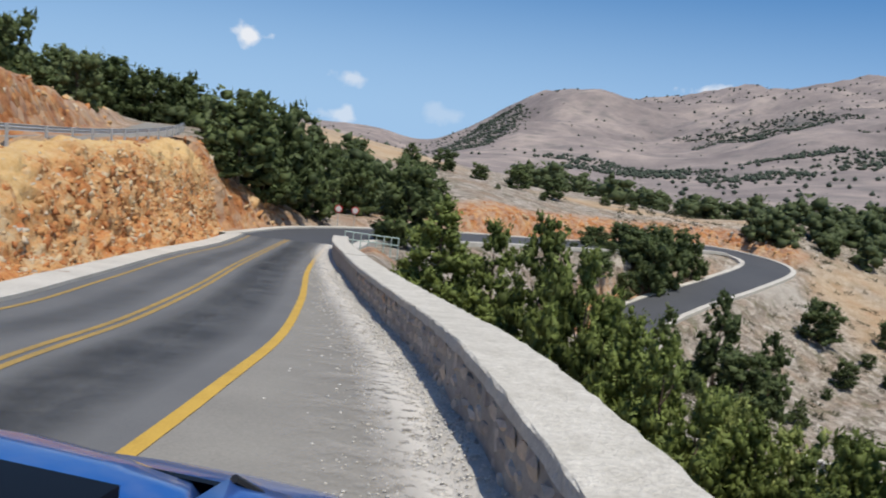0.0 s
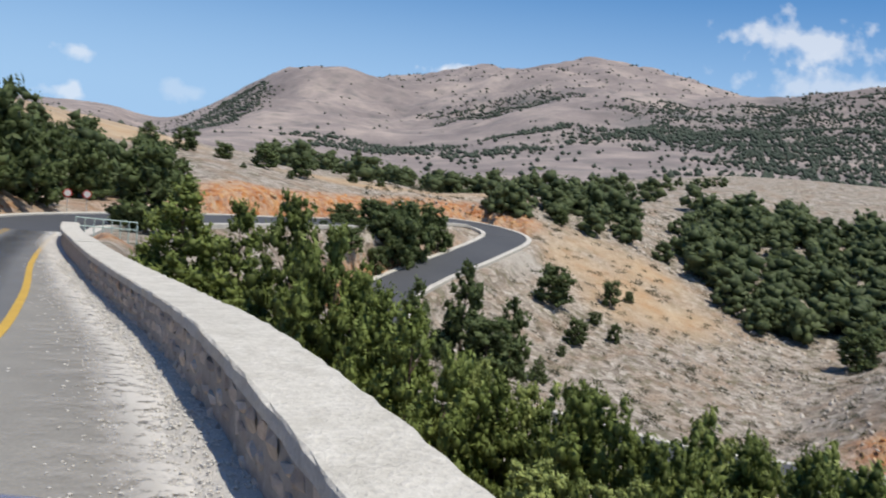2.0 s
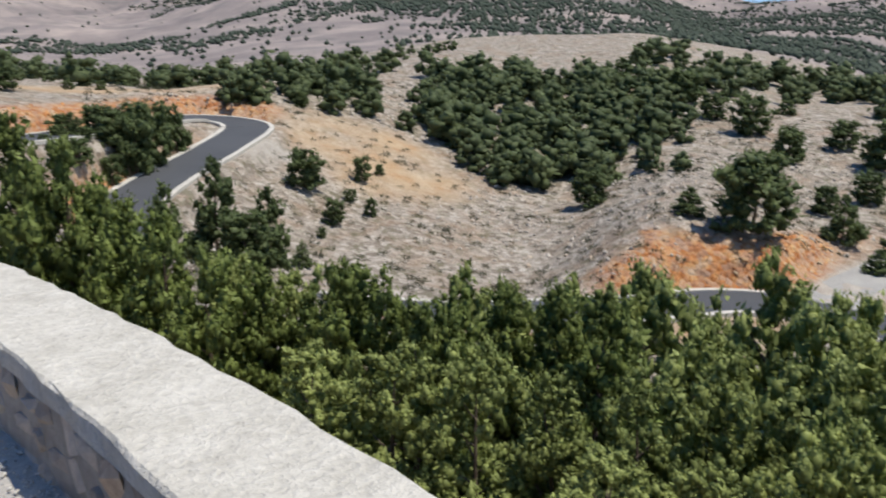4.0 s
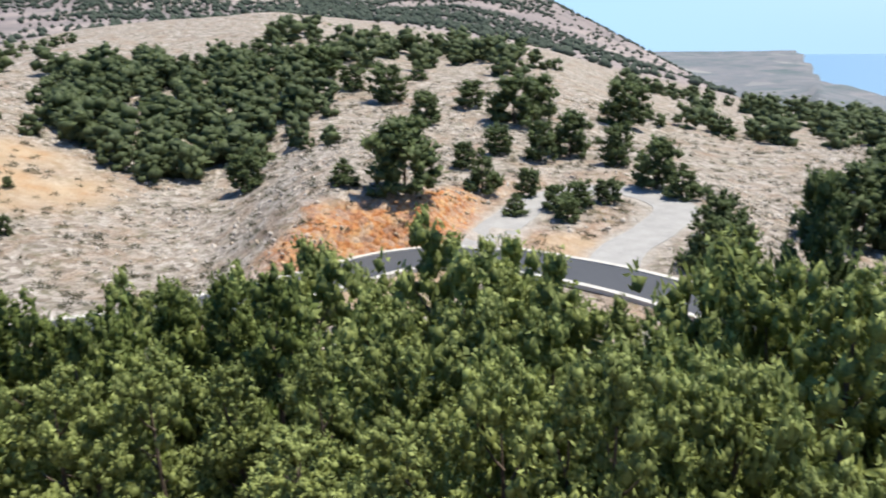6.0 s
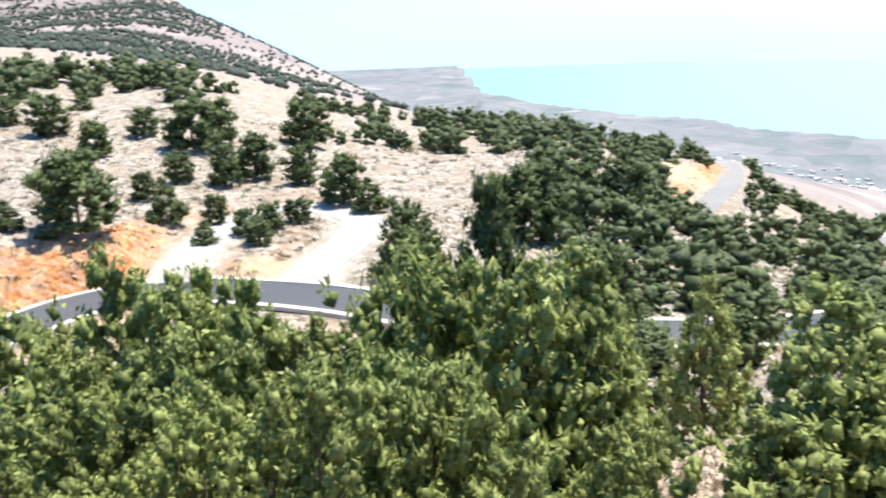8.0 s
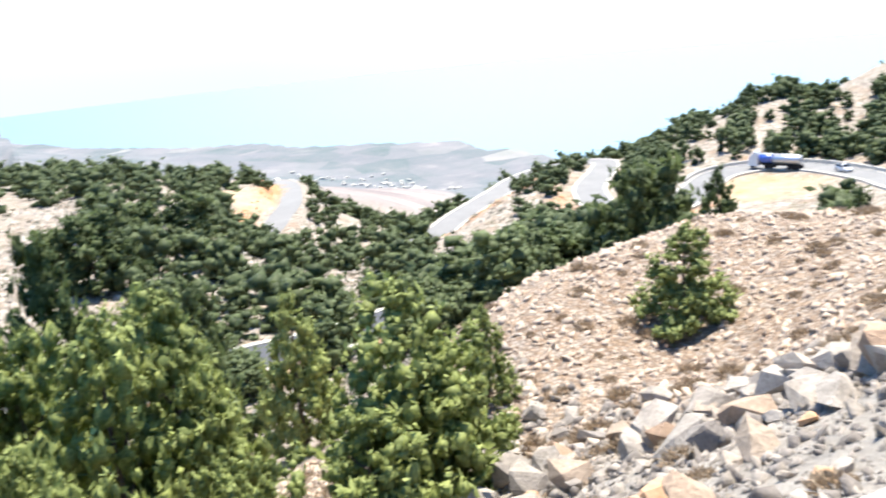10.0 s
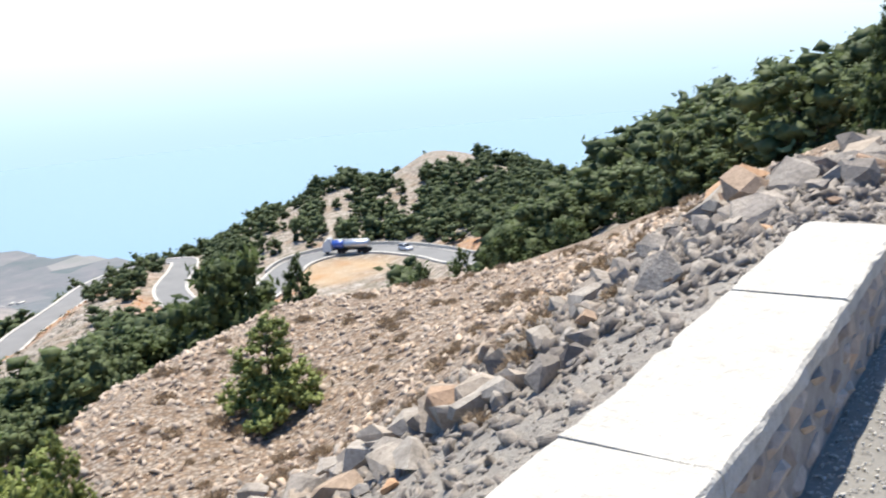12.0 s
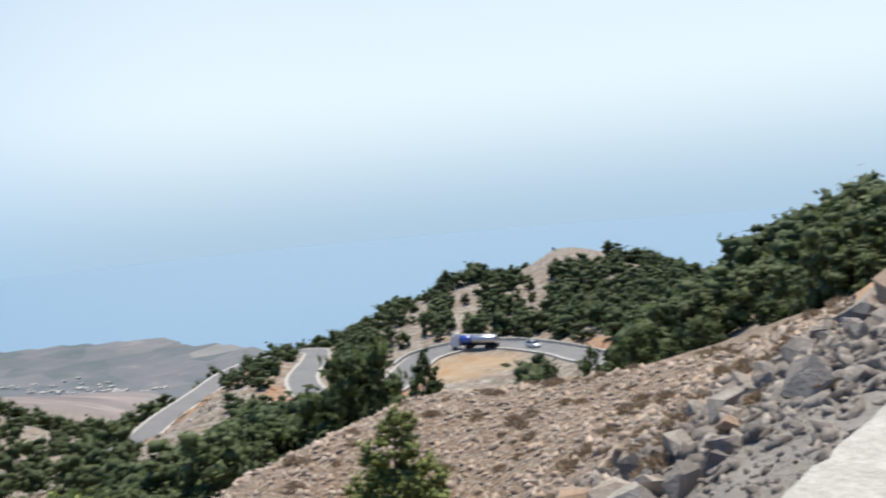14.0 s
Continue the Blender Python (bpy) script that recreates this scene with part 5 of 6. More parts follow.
def build_rubble():
    rng = random.Random(21)
    top = bpy.data.objects.new("rubble_bank", None)
    scene.collection.objects.link(top)
    tagged(top, "tipped bank of broken grey limestone boulders beside the parapet", "rubble")
    grey = [hull_stone(500 + k, (0.5, 0.35 + 0.04 * (k % 4), 0.25 + 0.04 * (k % 5)), 18, 0.32) for k in range(14)]
    rust = [hull_stone(520 + k, (0.5, 0.4, 0.34), 17, 0.3) for k in range(3)]
    for me in grey:
        me.materials.append(GREY_ROCK)
    for me in rust:
        me.materials.append(RUSTY_ROCK)
    spots = []
    while len(spots) < 300:
        y = rng.uniform(-17, -4.5)
        mid = float(np.interp(y, BAND_Y, BAND_OFF))
        off = max(0.9, mid + rng.gauss(0, 0.3 * mid + 0.5))
        close = math.exp(-((off - mid) / (0.25 * mid + 0.4)) ** 2)
        size = rng.choice((0.3, 0.36, 0.42, 0.5, 0.62, 0.8, 1.0, 1.25)) * (0.6 + 0.5 * close)
        spots.append((road_at(y, WALL_X) + WALL_W + off, y, size))
    z = land(np.array([s[0] for s in spots]), np.array([s[1] for s in spots]))[0]
    for k, ((x, y, size), h) in enumerate(zip(spots, z)):
        ob = new("stone", (rust[k % 3] if k % 43 == 5 else grey[k % 14]))
        ob.parent = top
        ob.matrix_basis = pose(x, y, h + size * 0.16, rng.uniform(-35, 35), rng.uniform(-35, 35), rng.uniform(0, 360)) @ Matrix.Scale(size, 4)
    boulder = new("boulder", hull_stone(77, (0.62, 0.5, 0.42), 19, 0.25))
    boulder.data.materials.append(RUSTY_ROCK)
    boulder.matrix_basis = pose(7.3, -14.6, land(7.3, -14.6)[0][0] + 0.28, 8, 5, 40) @ Matrix.Scale(0.98, 4)
    tagged(boulder, "large orange-brown limestone boulder on top of the rubble", "boulder")


build_rubble()


def scatter(name, shapes, spots, mat, label, category, seed, sink=0.25):
    """Many small things joined into one mesh: shapes are (verts, faces), spots are x, y, size."""
    rng = np.random.RandomState(seed)
    xs = np.array(spots)
    zs = land(xs[:, 0], xs[:, 1])[0]
    vs, fs, count = [], [], 0
    for i, (x, y, s) in enumerate(spots):
        v, f = shapes[i % len(shapes)]
        a = rng.rand() * 6.28
        p = v * s
        p = np.stack([p[:, 0] * math.cos(a) - p[:, 1] * math.sin(a) + x, p[:, 0] * math.sin(a) + p[:, 1] * math.cos(a) + y, p[:, 2] + zs[i] - s * (sink - 0.25)], -1)
        vs.append(p)
        fs.append(f + count)
        count += len(p)
    ob = link(name, fast_mesh(name, np.vstack(vs), np.vstack(fs)), mat)
    return tagged(ob, label, category, "", "stuff")


def stone_arrays(seed, size, n):
    me = hull_stone(seed, size, n, 0.3)
    tilt = np.array(Euler((seed * 1.7, seed * 2.3, 0)).to_matrix())
    v = np.array([tuple(p.co) for p in me.vertices]) @ tilt.T
    f = np.array([tuple(p.vertices) for p in me.polygons])
    bpy.data.meshes.remove(me)
    return v, f


def loose_stones():
    rng = random.Random(31)
    shapes = [stone_arrays(600 + k, (0.55, 0.42, 0.27), 9) for k in range(14)]
    near = []
    while len(near) < 3000:
        y = rng.uniform(-17, -3.5)
        mid = float(np.interp(y, BAND_Y, BAND_OFF))
        off = abs(rng.gauss(mid, 0.33 * mid + 0.7)) + 0.3
        near.append((road_at(y, WALL_X) + WALL_W + off, y, rng.uniform(0.16, 0.3) + 0.3 * rng.random() ** 2))
    while len(near) < 12500:
        y = rng.uniform(-17, 0)
        mid = 0.4 + float(np.interp(y, BAND_Y, BAND_OFF))
        share = rng.random() ** 1.2
        near.append((road_at(y, WALL_X) + WALL_W + 0.08 + share * mid, y, (0.045 + 0.24 * rng.random() ** 2.6) * (0.5 + 0.6 * share)))
    scatter("rubble_stones", shapes, near, GREY_ROCK, "loose grey stones and gravel tipped beside the parapet", "stones", 1)
    earthy = []
    while len(earthy) < 10500:
        y, off = rng.uniform(-24, 6), 24 * rng.random() ** 0.7
        if off < float(np.interp(y, BAND_Y, BAND_OFF)) and y < 0:
            continue
        earthy.append((road_at(max(y, -30), WALL_X) + WALL_W + off, y, 0.09 + 0.4 * rng.random() ** 2.6))
    scatter("bank_stones", shapes, earthy, BANK_STONE, "flat tan stones lying over the earth slope", "stones", 7)
    dice = np.random.RandomState(32)
    a, d = np.radians(dice.uniform(-112, -12, 60000)), np.sqrt(dice.uniform(45.0 ** 2, 190.0 ** 2, 60000))
    x, y = -np.sin(a) * d, np.cos(a) * d
    ok = (lumps(x, y, 25, 71, 2) < dice.uniform(-0.6, 0.5, 60000)) & (sand_at(x, y) < 0.25)
    size = 0.22 + 0.95 * dice.rand(60000) ** 3
    facing = [(float(x[k]), float(y[k]), float(size[k])) for k in np.nonzero(ok)[0][:18000]]
    keep = np.ones(len(facing), bool)
    fx, fy = np.array([s[0] for s in facing]), np.array([s[1] for s in facing])
    for line, half in ROADS:
        keep &= nearest(line, fx, fy)[0] > half + 0.8
    scatter("hillside_stones", shapes, [s for s, k in zip(facing, keep) if k], HILL_ROCK, "pale limestone blocks strewn over the facing slope", "stones", 2)


BANK_STONE = mottled("tan_stone", (0.32, 0.25, 0.19), (0.53, 0.455, 0.375), 1.2, 0.95, 0.5, 0.03, 12)
vary_stone(BANK_STONE)
HILL_ROCK = mottled("pale_limestone", (0.30, 0.27, 0.235), (0.48, 0.45, 0.405), 0.3, 0.95, 0.5, 0.05, 3)
vary_stone(HILL_ROCK)
loose_stones()


def rock_faces():
    """Angular blocks that stand out of the cut rock faces beside the roads."""
    rng = np.random.RandomState(81)
    shapes = [stone_arrays(640 + k, (0.62, 0.45, 0.26), 11) for k in range(12)]
    y = rng.uniform(4, 50, 3600)
    x = road_at(y, LEFT_X) - 1.5 - rng.uniform(0, 3.6, 3600) * rng.rand(3600) ** 0.3
    tx, ty = [x], [y]
    for line, half in ROADS:
        k = rng.randint(0, len(line), 3600)
        way = np.gradient(line[:, :2], axis=0)[k]
        way /= np.linalg.norm(way, axis=1)[:, None]
        o = rng.uniform(half + 0.6, half + 6.5, 3600) * rng.choice([-1, 1], 3600)
        tx.append(line[k, 0] + way[:, 1] * o)
        ty.append(line[k, 1] - way[:, 0] * o)
    x, y = np.concatenate(tx), np.concatenate(ty)
    ok = np.ones(len(x), bool)
    for line, half in ROADS:
        ok &= nearest(line, x, y)[0] > half + 0.7
    cut = land(x, y)[1]
    keep = np.nonzero(ok & (cut > rng.uniform(0.35, 0.7, len(x))))[0]
    rng.shuffle(keep)
    keep = keep[keep >= 3600][:3400]
    size = np.where(np.hypot(x, y) < 60, 0.42, 1.1)[keep] * (0.25 + 1.0 * rng.rand(len(keep)) ** 2.5)
    scatter("rock_face", shapes, [(a, b, c) for a, b, c in zip(x[keep], y[keep], size)], CUT_ROCK, "broken orange and grey rock of the road cuts", "rock", 6, 0.5)


CUT_ROCK = material("cut_rock", (0.4, 0.25, 0.15), 0.95)
tone = CUT_ROCK.node_tree.nodes.new("ShaderNodeNewGeometry").outputs["Random Per Island"]
spot = noise_of(CUT_ROCK, 0.45, 6, 0.7)
wire(CUT_ROCK, ramp(CUT_ROCK, mix(CUT_ROCK, 0.6, tone, spot), [(0.25, (0.22, 0.08, 0.03)), (0.4, (0.46, 0.19, 0.07)), (0.52, (0.54, 0.31, 0.13)), (0.64, (0.54, 0.41, 0.25)), (0.75, (0.48, 0.43, 0.36))]), shader(CUT_ROCK).inputs["Base Color"])
bump(CUT_ROCK, noise_of(CUT_ROCK, 6.0, 5, 0.7), 0.7, 0.08)


def rock_cut():
    """The broken face of the road cut: ledges, blocks and hollows standing out of the slope."""
    ys = np.arange(2.5, 54, 0.11)
    steps = np.concatenate([np.linspace(-0.25, 2.6, 46), np.linspace(2.7, 4.6, 16)])
    yy, so = np.meshgrid(ys, steps, indexing="ij")
    base = road_at(np.clip(yy, -30, 48), LEFT_X) - 1.2
    zz = land((base - so).ravel(), yy.ravel())[0].reshape(yy.shape)
    for _ in range(3):
        zz[:, 1:-1] = (zz[:, :-2] + 2 * zz[:, 1:-1] + zz[:, 2:]) / 4
        zz[1:-1] = (zz[:-2] + 2 * zz[1:-1] + zz[2:]) / 4
    up = np.gradient(zz, axis=1) / np.gradient(steps)[None]
    steep = 1 / np.sqrt(1 + up ** 2)
    run = np.cumsum(np.hypot(np.diff(so, axis=1, prepend=so[:, :1]), np.diff(zz, axis=1, prepend=zz[:, :1])), axis=1)
    big = lumps(yy, run * 1.2, 3.4, 65, 3, 0.55)
    mid = np.abs(lumps(yy + 0.5 * run, run, 1.25, 66, 3, 0.55))
    block = np.round(lumps(yy, run * 1.4, 0.9, 67, 2) * 3) / 3
    out = 0.14 + 0.42 * big - 0.25 * mid + 0.2 * block + np.round(lumps(yy, run * 1.6, 0.42, 69, 2) * 2.5) / 2.5 * 0.1 + lumps(yy, run, 0.24, 68, 2) * 0.1
    fade = step01(-0.3, 0.3, so) * step01(4.6, 3.4, so) * step01(2.5, 6, yy) * step01(54, 49, yy)
    out = out * (0.15 + 0.85 * np.clip(np.abs(up), 0, 1)) * fade + 0.05 - 0.4 * (1 - fade)
    x = base - so + out * np.abs(up) * steep
    z = zz + out * steep
    n, m = yy.shape
    first = (np.arange(n - 1)[:, None] * m + np.arange(m - 1)[None])[..., None]
    faces = (first + [0, m, m + 1, 1]).reshape(-1, 4)
    me = fast_mesh("rock_cut", np.stack([x, yy, z], -1).reshape(-1, 3), faces)
    add_attribute(me, "ledge", (step01(1.7, 2.7, so + 0.6 * lumps(yy, so, 2.5, 70, 3)) * 0.9).ravel())
    tagged(link("rock_cut", me, CUT_FACE), "rough orange and tan rock face cut beside the road", "rock face", "", "structure")
    # Angular fragments all over the face.
    rng = np.random.RandomState(82)
    shapes = [stone_arrays(660 + k, (0.6, 0.42, 0.3), 9) for k in range(12)]
    ok = np.nonzero((fade > 0.6).ravel())[0]
    pick = rng.choice(ok, 5600, p=(np.hypot(1, up).ravel()[ok] * (0.25 + (so < 2.2).ravel()[ok])) / (np.hypot(1, up).ravel()[ok] * (0.25 + (so < 2.2).ravel()[ok])).sum())
    vs, fs, count = [], [], 0
    for i, k in enumerate(pick):
        v, f = shapes[i % 12]
        size = 0.13 + 0.36 * rng.rand() ** 3
        vs.append(v * size + [x.ravel()[k] - 0.12 * size, yy.ravel()[k], z.ravel()[k] - 0.1 * size])
        fs.append(f + count)
        count += len(v)
    tagged(link("rock_fragments", fast_mesh("rock_fragments", np.vstack(vs), np.vstack(fs)), CUT_ROCK), "angular orange and grey fragments standing out of the rock cut", "rock", "", "stuff")


CUT_FACE = material("cut_face", (0.45, 0.26, 0.13), 0.95, spec=0.15)
stain = noise_of(CUT_FACE, 0.8, 10, 0.78)
rusty = ramp(CUT_FACE, stain, [(0.32, (0.24, 0.08, 0.028)), (0.43, (0.50, 0.195, 0.065)), (0.52, (0.56, 0.305, 0.125)), (0.6, (0.55, 0.39, 0.215)), (0.7, (0.50, 0.43, 0.34))])
speck = noise_of(CUT_FACE, 4.5, 9, 0.8)
rusty = mix(CUT_FACE, ramp(CUT_FACE, speck, [(0.35, (0.7, 0.7, 0.7)), (0.5, (0, 0, 0))]), rusty, (0.21, 0.095, 0.045))
rusty = mix(CUT_FACE, ramp(CUT_FACE, noise_of(CUT_FACE, 3.3, 8, 0.75), [(0.53, (0, 0, 0)), (0.66, (0.75, 0.75, 0.75))]), rusty, (0.56, 0.44, 0.29))
rusty = mix(CUT_FACE, attribute(CUT_FACE, "ledge"), rusty, ramp(CUT_FACE, speck, [(0.3, (0.50, 0.30, 0.115)), (0.5, (0.60, 0.41, 0.185)), (0.7, (0.62, 0.50, 0.33))]))
wire(CUT_FACE, rusty, shader(CUT_FACE).inputs["Base Color"])
bump(CUT_FACE, mix(CUT_FACE, 0.5, speck, noise_of(CUT_FACE, 11.0, 6, 0.75)), 1.0, 0.09)
rock_cut()


rock_faces()


def cushion(seed, n, length):
    """A low dome of dry twigs."""
    rng = np.random.RandomState(seed)
    d = unit(rng.normal(size=(n, 3)) * [1, 1, 0.8] + [0, 0, 0.5])
    d[:, 2] = np.abs(d[:, 2])
    root = d * [0.42, 0.42, 0.3] * (0.5 + 0.5 * rng.rand(n, 1))
    side = unit(np.cross(d, unit(rng.normal(size=(n, 3)))))
    tip = root + (d + rng.normal(size=(n, 3)) * 0.3) * length
    verts = np.stack([root - side * 0.035, root + side * 0.035, tip], 1).reshape(-1, 3)
    return verts, np.arange(n * 3).reshape(-1, 3)


def dry_scrub():
    rng = random.Random(41)
    spots = []
    while len(spots) < 330:
        y, off = rng.uniform(-24, 8), rng.uniform(2.5, 22)
        spots.append((road_at(max(y, -30), WALL_X) + WALL_W + off, y, rng.uniform(0.35, 0.85)))
    scatter("dry_scrub", [cushion(700 + k, 300, 0.11) for k in range(4)], spots, DRY, "low cushions of dry brown scrub on the bank", "scrub", 3, 0.3)
    dice = np.random.RandomState(42)
    a, d = np.radians(dice.uniform(-112, -12, 4200)), dice.uniform(50, 190, 4200)
    x, y = -np.sin(a) * d, np.cos(a) * d
    far = [(float(x[k]), float(y[k]), float(dice.uniform(0.6, 1.5))) for k in np.nonzero(road_clear(x, y) > 1.0)[0][:3000]]
    scatter("hill_scrub", [cushion(710 + k, 36, 0.35) for k in range(4)], far, SCRUB, "low olive scrub dotted over the facing slope", "scrub", 4, 0.3)


SCRUB = leaf_material("olive_scrub", (0.05, 0.055, 0.03), (0.15, 0.15, 0.08))
dry_scrub()


def gravel_rise(y, out):
    """Height of the gravel gathered against the parapet, out metres from its foot."""
    much = step01(-1.0, 2.5, y) * (0.75 + 0.4 * lumps(y, y * 0 + 3.0, 2.2, 90, 3))
    return much * 0.16 * np.clip(1 - out / (0.62 + 0.3 * lumps(y, y * 0 + 9.0, 1.1, 92, 3)), 0, 1) ** 1.3


def wall_gravel():
    ys = np.arange(-1, 44.01, 0.12)
    outs = np.array([-0.04, 0.05, 0.13, 0.21, 0.3, 0.4, 0.5, 0.62, 0.78, 0.95])
    yy, oo = np.meshgrid(ys, outs)
    yy, oo = yy.ravel(), oo.ravel()
    z = road_at(yy, ROAD_Z) - 0.034 + gravel_rise(yy, oo) + lumps(yy, oo, 0.11, 94, 2) * 0.012
    n = len(ys)
    verts = np.stack([road_at(yy, WALL_X) - oo, yy, z], -1)
    faces = [(k * n + i, k * n + i + 1, (k + 1) * n + i + 1, (k + 1) * n + i) for k in range(len(outs) - 1) for i in range(n - 1)]
    tagged(link("gravel_bank", mesh_from("gravel_bank", verts, faces, False), GRAVEL), "pale gravel bank gathered against the foot of the parapet", "gravel", "", "stuff")
    rng = random.Random(51)
    shapes = [stone_arrays(800 + k, (0.5, 0.4, 0.3), 7) for k in range(5)]
    vs, fs, count = [], [], 0
    py = np.array([30 - 38 * rng.random() ** 0.75 for _ in range(9000)])
    outs = np.array([abs(rng.gauss(0, 0.5)) for _ in range(9000)])
    px, pz = road_at(py, WALL_X) - outs + 0.02, road_at(py, ROAD_Z) - 0.024 + gravel_rise(py, outs)
    for k, y in enumerate(py):
        v, f = shapes[k % 5]
        s = rng.uniform(0.012, 0.046) * (1.0 + 0.03 * max(0, y))
        vs.append(v * s + [px[k], y, pz[k] + s * 0.2])
        fs.append(f + count)
        count += len(v)
    tagged(link("wall_gravel", fast_mesh("wall_gravel", np.vstack(vs), np.vstack(fs)), PEBBLE), "pale loose pebbles along the foot of the parapet", "gravel", "", "stuff")


wall_gravel()


def coast_village():
    """Small pale houses and greenhouses scattered over the coastal plain."""
    rng = np.random.RandomState(91)
    n = 64
    x = np.concatenate([rng.normal(1555, 60, 26), rng.normal(1560, 90, 22), rng.normal(1620, 110, 16)])
    y = np.concatenate([rng.normal(-395, 30, 26), rng.normal(-330, 50, 22), rng.normal(-215, 60, 16)])
    z = land(x, y)[0]
    vs, fs = [], []
    for k in range(n):
        w, l, h = rng.uniform(4, 8), rng.uniform(5, 14), rng.uniform(2, 3.5)
        a = rng.uniform(0, 3.14)
        for i, (px, py, pz) in enumerate([(-1, -1, -1), (1, -1, -1), (1, 1, -1), (-1, 1, -1), (-1, -1, 1), (1, -1, 1), (1, 1, 1), (-1, 1, 1), (0, -1, 1.35), (0, 1, 1.35)]):
            qx, qy = px * w / 2, py * l / 2
            vs.append((x[k] + qx * math.cos(a) - qy * math.sin(a), y[k] + qx * math.sin(a) + qy * math.cos(a), z[k] + pz * h))
        fs += [tuple(q + 10 * k for q in f) for f in ((0, 1, 5, 4), (1, 2, 6, 5), (2, 3, 7, 6), (3, 0, 4, 7), (4, 5, 8), (6, 7, 9), (5, 6, 9, 8), (7, 4, 8, 9))]
    tagged(link("distant_houses", mesh_from("distant_houses", vs, fs, False), CONCRETE), "small pale houses scattered over the coastal plain", "houses", "", "stuff")


coast_village()


# ---- vehicles and road furniture ----
def thing(name, label, category, group=""):
    top = bpy.data.objects.new(name, None)
    scene.collection.objects.link(top)
    return tagged(top, label, category, group)


def part(name, bm, mat, parent, label="", smooth_faces=False):
    me = bpy.data.meshes.new(name)
    bm.to_mesh(me)
    bm.free()
    if smooth_faces:
        me.polygons.foreach_set("use_smooth", [True] * len(me.polygons))
    return link(name, me, mat, parent, label)


def box(size, at, bevel=0.0, turn=None):
    bm = bmesh.new()
    bmesh.ops.create_cube(bm, size=1)
    bmesh.ops.scale(bm, vec=size, verts=bm.verts)
    if bevel:
        bmesh.ops.bevel(bm, geom=bm.edges[:], offset=bevel, segments=2, affect="EDGES")
    if turn:
        bmesh.ops.transform(bm, matrix=turn, verts=bm.verts)
    bmesh.ops.translate(bm, vec=at, verts=bm.verts)
    return bm


def rod(a, b, radius, sides=8, tip=None):
    a, b = Vector(a), Vector(b)
    bm = bmesh.new()
    bmesh.ops.create_cone(bm, cap_ends=True, segments=sides, radius1=radius, radius2=radius if tip is None else tip, depth=(b - a).length)
    m = Matrix.Translation((a + b) / 2) @ (b - a).to_track_quat("Z", "Y").to_matrix().to_4x4()
    bmesh.ops.transform(bm, matrix=m, verts=bm.verts)
    return bm


def loft(rings, close_ends=True):
    """A skin over rings of points, each ring closed."""
    bm = bmesh.new()
    rows = [[bm.verts.new(p) for p in ring] for ring in rings]
    n = len(rows[0])
    for a, b in zip(rows, rows[1:]):
        for k in range(n):
            bm.faces.new((a[k], a[(k + 1) % n], b[(k + 1) % n], b[k]))
    if close_ends:
        bm.faces.new(rows[0][::-1])
        bm.faces.new(rows[-1])
    bmesh.ops.recalc_face_normals(bm, faces=bm.faces)
    return bm


def sheet(points, thick):
    """A panel through four or more corners, with a thickness."""
    bm = bmesh.new()
    f = bm.faces.new([bm.verts.new(p) for p in points])
    f.normal_update()
    made = bmesh.ops.extrude_face_region(bm, geom=[f])
    moved = [e for e in made["geom"] if isinstance(e, bmesh.types.BMVert)]
    bmesh.ops.translate(bm, vec=f.normal * -thick, verts=moved)
    bmesh.ops.recalc_face_normals(bm, faces=bm.faces)
    return bm


def car_paint(name, colour):
    m = material(name, colour, 0.28, 0.0, 0.5)
    shader(m).inputs["Coat Weight"].default_value = 0.8
    shader(m).inputs["Coat Roughness"].default_value = 0.06
    dust = noise_of(m, 7.0, 5)
    wire(m, mix(m, ramp(m, dust, [(0.45, (0, 0, 0)), (0.8, (0.16, 0.16, 0.16))]), colour, (0.45, 0.42, 0.38)), shader(m).inputs["Base Color"])
    return m


DARK_GLASS = material("dark_glass", (0.012, 0.015, 0.018), 0.05, 0.0, 0.6)
BLACK_GLASS = material("black_glass", (0.006, 0.006, 0.007), 0.35, 0.0, 0.12)
BLACK_TRIM = material("black_trim", (0.02, 0.02, 0.022), 0.55)
RUBBER = material("rubber", (0.018, 0.018, 0.018), 0.85)
ALLOY = material("alloy", (0.5, 0.5, 0.52), 0.35, 1.0)
LAMP_GLASS = material("lamp_glass", (0.6, 0.63, 0.66), 0.08, 0.0, 0.7)
GALVANISED = mottled("galvanised_steel", (0.33, 0.34, 0.35), (0.5, 0.51, 0.52), 2.0, 0.5, 0.1, 0.004, 18)


